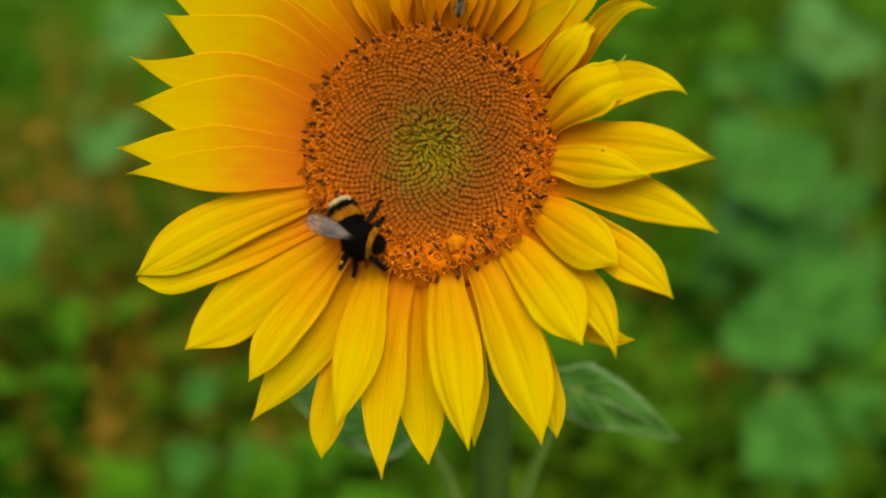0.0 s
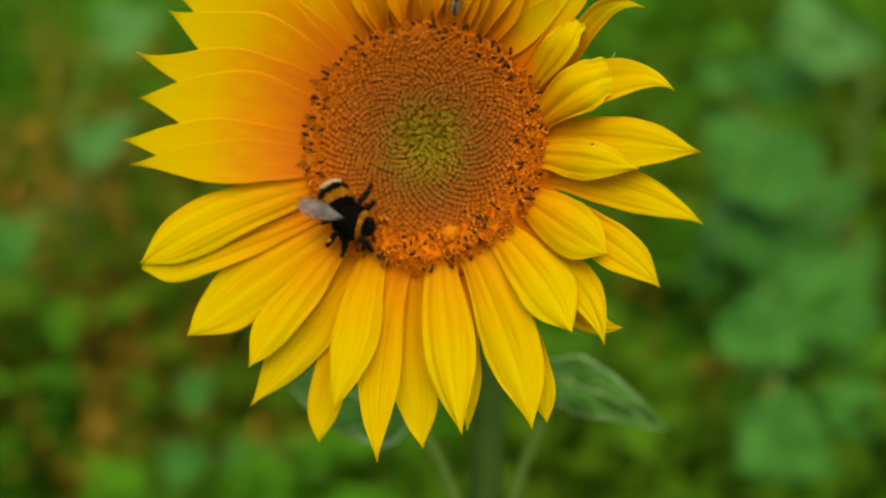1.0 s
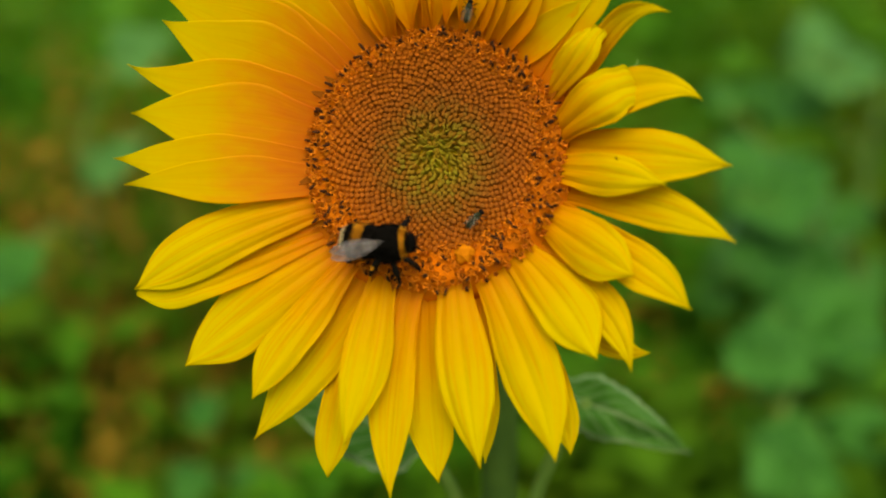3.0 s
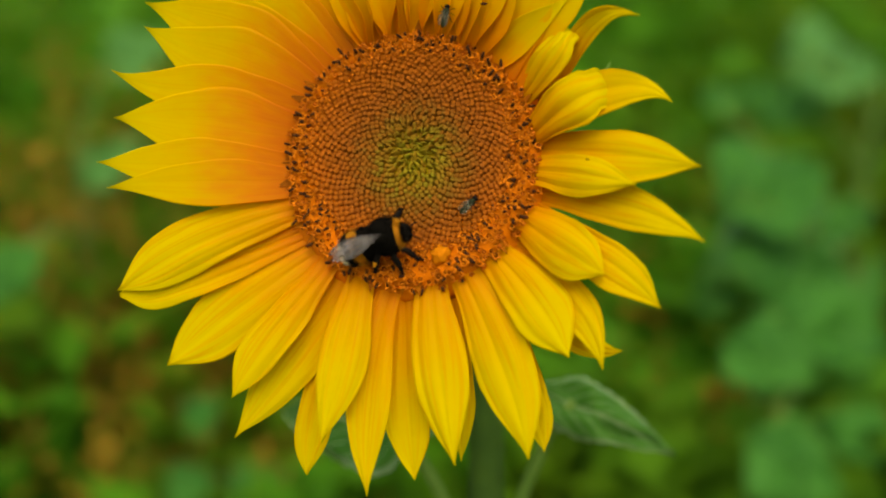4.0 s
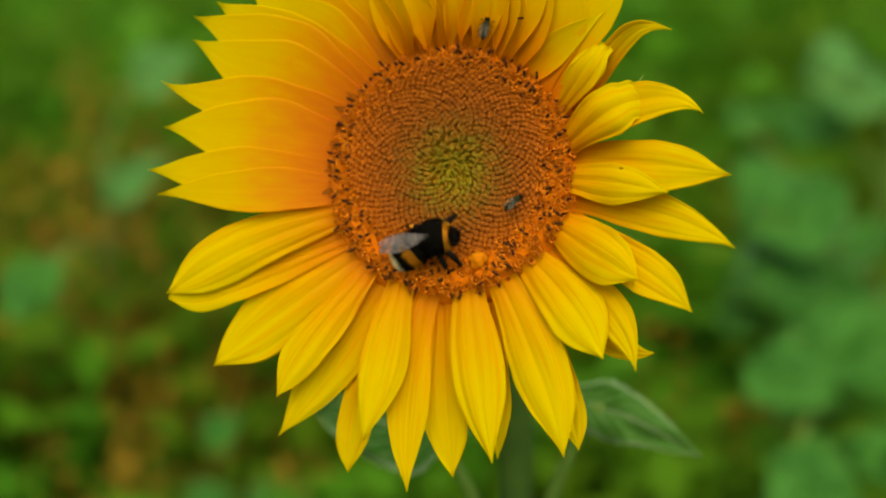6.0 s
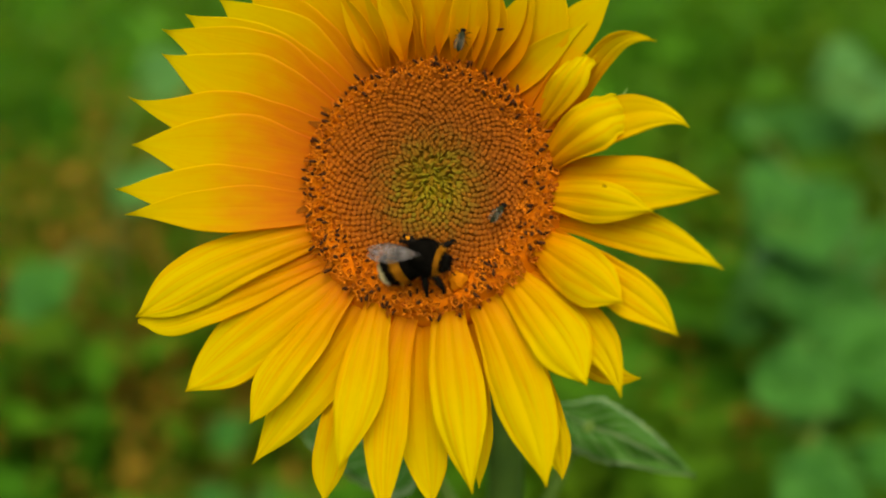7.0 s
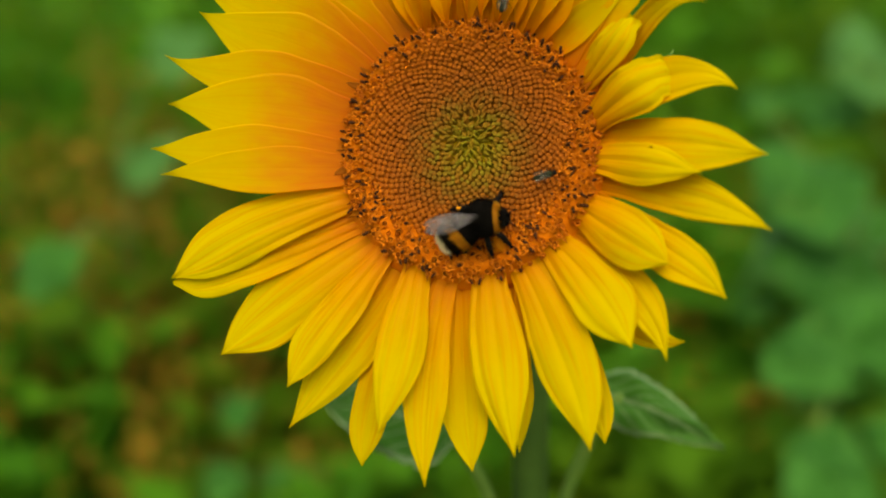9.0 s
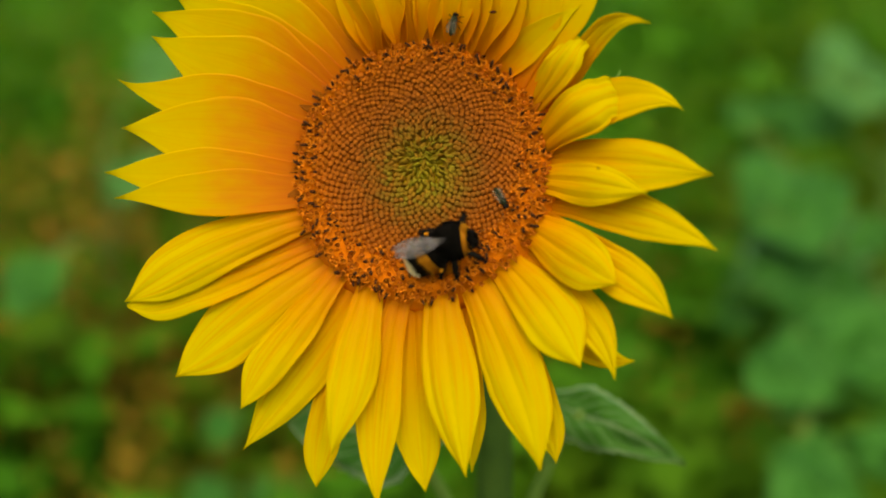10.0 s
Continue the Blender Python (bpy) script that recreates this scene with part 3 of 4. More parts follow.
def bracts():
    """Short pointed scales between the open florets and the petals."""
    rg = random.Random(23)
    kinds = []
    for k in range(4):
        bm = bmesh.new()
        length, width, lift = 6.5 + k * 0.8, 3.0 + 0.3 * k, 1.4 + 0.5 * k

        def place(u, v):
            w = v * 2 - 1
            half = width / 2 * (1 - u ** 1.6)
            return Vector((length * u, half * w, lift * u * (1.4 - u) + 0.5 * w * w * (1 - u))) * 0.001

        sheet(bm, 8, 6, place)
        kinds.append(bm)
    made = []
    for n in range(44):
        a = radians(62 + n * 8.2) + rg.uniform(-0.06, 0.06)
        r = 30.2 + rg.uniform(-0.5, 0.8)
        m = HEAD @ Matrix.Translation(Vector((r * math.cos(a), r * math.sin(a), 1.0 + rg.uniform(-0.4, 0.4))) * 0.001) @ Matrix.Rotation(a + rg.uniform(-0.3, 0.3), 4, "Z") @ Matrix.Rotation(rg.uniform(-0.35, -0.1), 4, "Y") @ Matrix.Scale(0.7, 4)
        if n < 4:
            made.append(thicken(part("bract", kinds[n], BRACT, sunflower, m=m), 0.0002))
        else:
            thicken(share("bract", made[n % 4], sunflower, m), 0.0002)


bracts()


def spot(at, height, size):
    """A small dark fleck on a petal."""
    bm = bmesh.new()
    bmesh.ops.create_icosphere(bm, subdivisions=2, radius=size * 0.001, matrix=Matrix.Translation(Vector((*at, height)) * 0.001) @ Matrix.Diagonal((1.6, 0.7, 0.6, 1)))
    part("fleck", bm, ANTHER, sunflower, "small dark fleck on a petal", HEAD)


spot((45.9, -4.4), 15.0, 0.32)
spot((20.7, 37.0), 10.0, 0.6)


def crumple():
    """A crumpled pale orange floret among the open ones."""
    bm = bmesh.new()
    bmesh.ops.create_icosphere(bm, subdivisions=3, radius=0.0023)
    for v in bm.verts:
        v.co *= 1 + 0.5 * noise.noise(v.co * 900)
        v.co.z *= 0.55
    part("crumpled_floret", bm, PETAL_LUMP, sunflower, "crumpled pale orange floret", HEAD @ Matrix.Translation(Vector((7.8, -25.5, 2.4)) * 0.001))


crumple()


def bract_curl():
    """The thin curled tip of a green bract that shows between two petals."""
    bm = bmesh.new()
    tube(bm, [Vector(p) * 0.001 for p in ((36.1, 15.3, 1), (45.0, 17.1, 6), (49.0, 18.0, 8), (50.8, 18.9, 9), (51.8, 20.5, 9))], [0.0007, 0.0006, 0.00045, 0.0003, 0.00015], 8)
    part("bract_tip", bm, STALK, sunflower, "thin pale green curled bract tip", HEAD)


bract_curl()


def stem_and_leaves():
    bm = bmesh.new()
    hp = HEAD @ Vector((0, 0, -0.012))
    back = (HEAD.to_3x3() @ Vector((0, 0, -1))).normalized()
    top = Vector((0.000, 0.000, 1.19))
    pts = [hp, hp + back * 0.022, Vector((0.002, 0.008, 1.235)), top, Vector((0.001, 0.002, 1.10)), Vector((0, 0, 0.8)), Vector((0.004, 0, 0.4)), Vector((0, 0, 0.1)), Vector((0, 0, -0.08))]
    tube(bm, pts, [0.011, 0.008, 0.0062, 0.006, 0.006, 0.0075, 0.009, 0.010, 0.011], 14)
    part("stem", bm, STEM, sunflower, "hairy green stem")


def leaf_mesh(length, width, droop, fold, seed, teeth=0.05):
    """A heart-shaped toothed blade along +x, its tip drooping."""
    rg = random.Random(seed)
    ph = rg.uniform(0, 6)
    bm = bmesh.new()

    def place(u, v):
        w = v * 2 - 1
        s = smoothstep(u, -0.02, 0.28) * (1 - max((u - 0.25) / 0.75, 0) ** 1.5) ** 0.9 if u < 1 else 0
        half = width / 2 * max(s, 0.0)
        half *= 1 + teeth * math.sin(u * 70) * (abs(w) > 0.99)
        x = length * u - 0.10 * length * abs(w) * (1 - u) ** 3
        z = -droop * length * u * u + fold * abs(w) * half + 0.12 * length * noise.noise(Vector((u * 4 + ph, w * 2, ph)))
        z -= 0.006 * length * math.cos(u * 30 - abs(w) * 6) * abs(w)
        return Vector((x, half * w, z))

    sheet(bm, 30, 14, place)
    bmesh.ops.remove_doubles(bm, verts=bm.verts, dist=1e-6)
    return bm


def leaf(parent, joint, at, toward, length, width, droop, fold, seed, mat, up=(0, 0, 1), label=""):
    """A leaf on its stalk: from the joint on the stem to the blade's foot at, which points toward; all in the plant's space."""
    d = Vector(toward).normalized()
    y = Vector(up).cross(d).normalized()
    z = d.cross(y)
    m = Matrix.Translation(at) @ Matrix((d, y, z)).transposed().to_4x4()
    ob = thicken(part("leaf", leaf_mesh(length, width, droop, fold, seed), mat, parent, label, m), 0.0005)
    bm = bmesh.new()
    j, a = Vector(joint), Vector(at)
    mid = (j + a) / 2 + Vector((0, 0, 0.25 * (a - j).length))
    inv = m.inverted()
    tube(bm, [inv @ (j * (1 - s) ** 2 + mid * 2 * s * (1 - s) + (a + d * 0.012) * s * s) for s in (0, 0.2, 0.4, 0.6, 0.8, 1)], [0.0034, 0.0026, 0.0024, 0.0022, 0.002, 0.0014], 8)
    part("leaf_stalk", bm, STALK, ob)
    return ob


stem_and_leaves()
leaf(sunflower, (0, 0, 1.060), (0.017, -0.007, 1.183), (0.86, -0.46, -0.18), 0.046, 0.020, 0.22, -0.25, 3, LEAF, (0, -0.75, 0.65), "green toothed leaf with pale veins and edge")
leaf(sunflower, (0, 0, 1.080), (-0.020, -0.011, 1.171), (-0.953, 0.303, -0.016), 0.052, 0.036, 0.05, 0.1, 5, LEAF, (0, -0.75, 0.65), "pale green leaf behind the petals")


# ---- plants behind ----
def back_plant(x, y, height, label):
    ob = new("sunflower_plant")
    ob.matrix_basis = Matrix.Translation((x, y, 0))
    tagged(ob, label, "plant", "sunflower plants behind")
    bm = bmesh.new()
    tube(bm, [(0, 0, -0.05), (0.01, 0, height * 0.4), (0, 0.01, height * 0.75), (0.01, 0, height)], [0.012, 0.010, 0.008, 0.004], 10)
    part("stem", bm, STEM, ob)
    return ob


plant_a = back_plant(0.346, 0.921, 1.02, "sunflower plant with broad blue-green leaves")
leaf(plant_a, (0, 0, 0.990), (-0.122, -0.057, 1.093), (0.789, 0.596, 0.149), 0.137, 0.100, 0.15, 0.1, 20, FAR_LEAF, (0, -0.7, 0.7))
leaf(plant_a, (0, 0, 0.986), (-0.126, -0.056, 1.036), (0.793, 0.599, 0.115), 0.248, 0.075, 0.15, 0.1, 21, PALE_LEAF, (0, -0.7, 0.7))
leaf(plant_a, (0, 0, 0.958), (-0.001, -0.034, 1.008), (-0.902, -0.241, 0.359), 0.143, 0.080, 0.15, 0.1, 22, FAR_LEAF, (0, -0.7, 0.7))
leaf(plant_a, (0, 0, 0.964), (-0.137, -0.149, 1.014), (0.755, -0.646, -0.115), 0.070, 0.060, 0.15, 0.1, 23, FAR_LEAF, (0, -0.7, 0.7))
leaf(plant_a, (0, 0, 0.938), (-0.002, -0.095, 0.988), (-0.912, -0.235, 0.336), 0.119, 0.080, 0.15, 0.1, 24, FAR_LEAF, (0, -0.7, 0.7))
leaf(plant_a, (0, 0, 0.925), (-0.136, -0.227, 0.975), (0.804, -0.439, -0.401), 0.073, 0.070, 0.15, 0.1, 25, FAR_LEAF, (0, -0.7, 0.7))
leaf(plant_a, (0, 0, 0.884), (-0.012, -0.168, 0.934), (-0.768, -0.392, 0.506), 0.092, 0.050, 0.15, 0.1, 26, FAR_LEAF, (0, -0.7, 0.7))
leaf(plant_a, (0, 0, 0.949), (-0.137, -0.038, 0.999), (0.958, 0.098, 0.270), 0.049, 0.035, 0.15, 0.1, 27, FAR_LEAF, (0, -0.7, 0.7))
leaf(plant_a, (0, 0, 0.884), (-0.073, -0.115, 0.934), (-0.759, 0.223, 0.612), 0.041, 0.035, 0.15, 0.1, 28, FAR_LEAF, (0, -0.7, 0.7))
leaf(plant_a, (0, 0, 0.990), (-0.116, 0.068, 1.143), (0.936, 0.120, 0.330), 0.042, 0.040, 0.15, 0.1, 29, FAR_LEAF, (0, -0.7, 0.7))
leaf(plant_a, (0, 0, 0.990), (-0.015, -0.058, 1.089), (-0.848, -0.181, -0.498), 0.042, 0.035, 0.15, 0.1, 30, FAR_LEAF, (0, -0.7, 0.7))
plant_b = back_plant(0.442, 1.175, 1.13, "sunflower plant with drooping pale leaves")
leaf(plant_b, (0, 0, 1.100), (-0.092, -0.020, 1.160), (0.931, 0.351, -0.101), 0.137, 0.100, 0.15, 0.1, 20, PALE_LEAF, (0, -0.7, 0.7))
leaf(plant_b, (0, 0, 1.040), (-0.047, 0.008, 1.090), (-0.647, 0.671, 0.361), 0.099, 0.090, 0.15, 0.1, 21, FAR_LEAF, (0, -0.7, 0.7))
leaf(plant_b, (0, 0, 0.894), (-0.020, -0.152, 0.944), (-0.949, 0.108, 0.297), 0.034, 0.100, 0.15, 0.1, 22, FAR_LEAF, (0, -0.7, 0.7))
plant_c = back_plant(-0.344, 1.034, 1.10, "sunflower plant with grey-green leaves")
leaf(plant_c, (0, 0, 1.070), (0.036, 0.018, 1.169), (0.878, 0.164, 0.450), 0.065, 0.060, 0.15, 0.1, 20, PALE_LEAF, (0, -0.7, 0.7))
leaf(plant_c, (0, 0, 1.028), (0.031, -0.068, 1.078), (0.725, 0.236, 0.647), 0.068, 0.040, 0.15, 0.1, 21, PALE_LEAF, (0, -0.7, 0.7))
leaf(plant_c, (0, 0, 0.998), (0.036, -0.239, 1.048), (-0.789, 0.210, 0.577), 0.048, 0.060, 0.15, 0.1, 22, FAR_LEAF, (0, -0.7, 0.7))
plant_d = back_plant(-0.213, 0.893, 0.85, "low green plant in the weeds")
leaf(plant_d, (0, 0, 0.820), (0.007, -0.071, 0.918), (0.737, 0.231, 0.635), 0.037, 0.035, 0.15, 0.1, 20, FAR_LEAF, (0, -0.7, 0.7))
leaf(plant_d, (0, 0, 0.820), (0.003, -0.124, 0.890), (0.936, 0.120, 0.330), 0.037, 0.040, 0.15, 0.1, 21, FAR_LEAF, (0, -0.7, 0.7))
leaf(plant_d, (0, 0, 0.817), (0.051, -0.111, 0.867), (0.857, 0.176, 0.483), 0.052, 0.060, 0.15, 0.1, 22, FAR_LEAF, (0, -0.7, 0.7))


def weeds(name, mat, count, seed, where, size, label, category):
    """A thicket of small leaves on thin stalks, too many to count."""
    rg = random.Random(seed)
    bm = bmesh.new()
    for i in range(count):
        p, lim = where(rg)
        s = rg.uniform(*size)
        e = Euler((rg.uniform(-0.9, 0.9), rg.uniform(-0.9, 0.5), rg.uniform(0, 6.28))).to_matrix()
        w = s * rg.uniform(0.22, 0.4)
        v = [bm.verts.new(p + e @ Vector(q)) for q in ((0, 0, 0), (s * 0.35, w, 0.1 * s), (s * 0.5, 0, -0.02 * s), (s * 0.35, -w, 0.1 * s), (s, 0, -0.12 * s))]
        bm.faces.new((v[0], v[2], v[1]))
        bm.faces.new((v[0], v[3], v[2]))
        bm.faces.new((v[1], v[2], v[4]))
        bm.faces.new((v[2], v[3], v[4]))
        if i % 12 == 0:
            a = Vector((p.x + rg.uniform(-0.05, 0.05), p.y, -0.03))
            tube(bm, [a, (a + p) / 2 + Vector((0.01, 0, 0)), p], [0.003, 0.0025, 0.001], 3, 0, False)
    tagged(part(name, bm, mat), label, category, kind="stuff")


def thicket(rg):
    """Tall weeds in front, thinning out and sinking towards the sides and the far end."""
    y = 0.66 + 3.4 * rg.random() ** 1.7
    x = rg.gauss(0, 0.55 + 0.35 * y)
    if -0.5 * y < x < -0.15 * y and rg.random() < 0.3:
        x = -x
    top = 0.78 + 0.16 * min(y, 2) + 0.16 * noise.noise(Vector((x * 3.5, y * 3.5, 0)))
    top *= 1 - 0.4 * smoothstep(abs(x), 0.8, 2.6)
    top *= 1 - 0.25 * smoothstep(y, 2.4, 4.0)
    return Vector((x, y + 0.25 * smoothstep(abs(x), 0.4, 1.6) * (0.6 + noise.noise(Vector((x * 2, 0, 5)))), top * rg.random() ** 0.25)), top


def broad(rg):
    p, top = thicket(rg)
    return Vector((p.x, p.y + 0.15, top * rg.uniform(0.75, 1.0))), top


CLUMPS = [(random.Random(70 + k).uniform(0.95, 1.35), random.Random(90 + k).gauss(-0.345, 0.045), random.Random(110 + k).random()) for k in range(34)]


def rusty(rg):
    """Seed heads in loose clumps up a few tall stalks."""
    y, slope, h = rg.choice(CLUMPS)
    at = Vector((slope * y, y, 0.70 + 0.20 * y + (0.36 * h - 0.17)))
    return at + Vector((rg.gauss(0, 0.016), rg.gauss(0, 0.02), rg.gauss(0, 0.024))), 1


def far_growth(rg):
    y = 3.5 + 14 * rg.random()
    return Vector((rg.uniform(-11, 11), y, 0.9 * rg.random() ** 0.7)), 1


def round_about(rg):
    """The weedy field beside and behind, with a trodden strip left open."""
    while True:
        x, y = rg.uniform(-9, 9), rg.uniform(-9, 3.6)
        if y < -0.45 + 0.25 * noise.noise(Vector((x * 0.8, 0, 2))) or y > 0.75 + 0.2 * noise.noise(Vector((x * 0.9, 4, 2))) and abs(x) > 1.0:
            break
    return Vector((x, y, (0.62 + 0.3 * noise.noise(Vector((x, y, 1)))) * rg.random() ** 0.5)), 1


def rusty_low(rg):
    """Small seed heads that stand just out of the tops of the weeds."""
    while True:
        y = 0.76 + abs(rg.gauss(0, 0.35))
        x = y * (rg.gauss(-0.30, 0.11) if rg.random() < 0.75 else rg.gauss(0.28, 0.10))
        if noise.noise(Vector((x * 21, y * 12, 4))) > 0.02:
            break
    top = 0.78 + 0.16 * y + 0.16 * noise.noise(Vector((x * 3.5, y * 3.5, 0)))
    return Vector((x, y, top + rg.gauss(-0.01, 0.025))), 1


def olive_patch(rg):
    """Yellowing weeds that fill the space between the flower and the plants behind."""
    y = rg.uniform(0.78, 1.5)
    x = y * rg.uniform(0.03, 0.46)
    return Vector((x, y, (0.76 + 0.10 * y + 0.1 * noise.noise(Vector((x * 7, y * 4, 9)))) * rg.random() ** 0.2)), 1


weeds("weeds", WEED, 46000, 5, thicket, (0.032, 0.070), "dense green weeds filling the field", "weeds")
weeds("yellow_weeds", OLIVE, 5000, 21, olive_patch, (0.025, 0.06), "yellowing olive-green weeds", "weeds")
weeds("broad_weeds", BROAD, 1500, 15, broad, (0.06, 0.11), "broad-leaved green weeds", "weeds")
weeds("dry_weeds", DRY, 2300, 9, rusty_low, (0.006, 0.014), "scattered rusty seed heads in the weeds", "weeds")
weeds("dry_weeds", DRY, 780, 6, rusty, (0.009, 0.018), "rusty brown seeding weeds", "weeds")
weeds("field_weeds", WEED, 34000, 8, round_about, (0.08, 0.18), "weedy field beside the trodden strip", "weeds")
weeds("far_weeds", WEED, 14000, 7, far_growth, (0.12, 0.25), "far green field growth", "weeds")

# ---- insects ----
def egg(bm, centre, axes, bands, sides=20, rings=14, bend=0.0, seed=0):
    """A rounded body along x; bands gives the material for a place along it from 0, tail, to 1."""
    c, (ax, ay, az) = Vector(centre), axes
    g = []
    for i in range(rings + 1):
        t = math.pi * i / rings
        x = -math.cos(t)
        r = math.sin(t) ** 0.9
        g.append([bm.verts.new(c + Vector((ax * x, ay * r * math.cos(k * math.tau / sides), az * r * math.sin(k * math.tau / sides) - bend * x * x))) for k in range(sides)])
    for i in range(rings):
        for k in range(sides):
            f = bm.faces.new((g[i][k], g[i + 1][k], g[i + 1][(k + 1) % sides], g[i][(k + 1) % sides]))
            f.material_index = bands((i + 0.5) / rings)


def fur(bm, count, length, seed):
    """Short hairs on all faces of a body, in each face's own colour."""
    rg = random.Random(seed)
    faces = [f for f in bm.faces if f.calc_area() > 1e-10]
    areas = [f.calc_area() for f in faces]
    out = []
    for f in rg.choices(faces, areas, k=count):
        vs = [v.co for v in f.verts]
        a, b = rg.random(), rg.random()
        p = (vs[0] * (1 - a) + vs[1] * a) * (1 - b) + (vs[3] * (1 - a) + vs[2] * a) * b
        n = f.normal
        d = (n + Vector((-0.55, 0, 0)) + Vector((rg.uniform(-0.4, 0.4), rg.uniform(-0.4, 0.4), rg.uniform(-0.4, 0.4)))).normalized()
        out.append((p, n.orthogonal().normalized() * 0.00006, d * length * rg.uniform(0.5, 1.2), f.material_index))
    for p, s, d, mi in out:
        v = [bm.verts.new(p - s), bm.verts.new(p + s), bm.verts.new(p + d)]
        bm.faces.new(v).material_index = mi


def bumblebee():
    bee = new("bumblebee")
    tagged(bee, "furry black bumblebee with gold bands and a white tail", "insect")
    furs = [FUR_BLACK, FUR_GOLD, FUR_WHITE]
    mm = 0.001
    bm = bmesh.new()
    egg(bm, (-5.9 * mm, 0, -0.8 * mm), (5.6 * mm, 4.2 * mm, 3.8 * mm), lambda t: 2 if t < 0.24 else (0 if t < 0.42 else (1 if t < 0.53 else 0)), bend=0.9 * mm, rings=22)
    bmesh.ops.recalc_face_normals(bm, faces=bm.faces)
    fur(bm, 9000, 0.0013, 1)
    abdomen = part("abdomen", bm, furs, bee, "black abdomen with a gold band and white tail", Matrix.Translation((-1.6 * mm, 0, 5.2 * mm)))
    bm = bmesh.new()
    egg(bm, (0.15 * mm, 0, 5.5 * mm), (4.2 * mm, 4.4 * mm, 3.8 * mm), lambda t: 0 if t < 0.70 else (1 if t < 0.84 else 0), rings=24)
    bmesh.ops.recalc_face_normals(bm, faces=bm.faces)
    fur(bm, 8000, 0.0013, 2)
    part("thorax", bm, furs, bee, "black thorax with a gold collar")
    bm = bmesh.new()
    egg(bm, (4.4 * mm, 0, 4.4 * mm), (1.7 * mm, 2.2 * mm, 2.1 * mm), lambda t: 0, 14, 10)
    bmesh.ops.recalc_face_normals(bm, faces=bm.faces)
    fur(bm, 1800, 0.0011, 3)
    head = part("head", bm, furs, bee)
    for s in (-1, 1):
        bm = bmesh.new()
        egg(bm, (4.8 * mm, s * 1.75 * mm, 4.7 * mm), (0.7 * mm, 0.6 * mm, 1.3 * mm), lambda t: 0, 10, 8)
        part("eye", bm, CHITIN, head)
        bm = bmesh.new()
        tube(bm, [Vector(p) * mm for p in ((5.8, s * 0.7, 5.2), (6.7, s * 1.3, 5.6), (7.4, s * 1.9, 4.4), (8.0, s * 2.1, 3.4))], [0.00018, 0.00016, 0.00016, 0.00014], 6)
        part("antenna", bm, CHITIN, head)
    wings, legs = [], []
    for s in (-1, 1):
        def wing(length, width, back, lift):
            def place(u, v):
                w = v * 2 - 1
                half = width / 2 * (0.2 + 0.8 * smoothstep(u, 0, 0.62)) * (1 - max((u - 0.55) / 0.45, 0) ** 2.0) ** 0.75 if u < 1 else 0
                return Vector((-length * u, s * (half * w + 0.02 * length * u), lift * u + 0.25 * abs(w) * u + 0.12 * math.sin(u * 14) + 0.1 * math.sin(w * 7) * u))
            bmw = bmesh.new()
            sheet(bmw, 18, 10, lambda u, v: Matrix.Rotation(s * back, 3, "Z") @ place(u, v) * mm)
            return bmw
        root = Vector((-0.8, s * 0.25, 9.1 + 0.2 * s)) * mm
        for length, width, back, lift in ((14.2, 4.0, 0.02, -1.8), (10.0, 2.9, 0.06, -2.1)):
            w = thicken(part("wing", wing(length, width, -back, lift), WING, bee, "smoky translucent wing with fine dark veins", Matrix.Translation(root)), 0.00004)
            wings.append((w, root.copy()))
            root = root + Vector((-0.7, s * 0.2, -0.2)) * mm
        for x0, reach, fat in ((1.9, 0.62 if s > 0 else 0.8, 1.35), (0.3, 1.12 if s > 0 else 0.9, 1.4), (-1.5, 0.85, 1.6)):
            bm = bmesh.new()
            pts = [Vector((0.25 * (k > 2) * x0, s * reach * q, z)) * mm for k, (q, z) in enumerate(((0, 0), (1.2, 0.7), (2.8, 1.1), (3.9, 0.3), (5.2, -0.9), (6.6, -2.3), (7.5, -2.7), (8.4, -2.9)))]
            tube(bm, pts, [q * fat * mm for q in (0.55, 0.5, 0.42, 0.52, 0.56, 0.36, 0.24, 0.14)], 8)
            bmesh.ops.recalc_face_normals(bm, faces=bm.faces)
            fur_faces = [f for f in bm.faces if len(f.verts) == 4]
            rg = random.Random(int(x0 * 10) + 50 + s)
            for f in rg.choices(fur_faces, k=700):
                p = f.calc_center_median() + Vector((rg.uniform(-1, 1), rg.uniform(-1, 1), rg.uniform(-1, 1))) * 0.0003
                t = f.normal.orthogonal().normalized() * 0.00004
                bm.faces.new([bm.verts.new(q) for q in (p - t, p + t, p + f.normal * rg.uniform(0.0003, 0.0008))])
            hip = Vector((x0, s * 2.3, 4.0)) * mm
            leg = part("leg", bm, CHITIN, bee, m=Matrix.Translation(hip))
            legs.append((leg, hip, s, x0))
            if x0 < 0:
                bm = bmesh.new()
                egg(bm, pts[4] + Vector((0, 0, 0.0006)), (0.6 * mm, 1.3 * mm, 0.6 * mm), lambda t: 0, 10, 8)
                part("pollen", bm, POLLEN, leg, "lump of orange pollen")
    return bee, abdomen, wings, legs


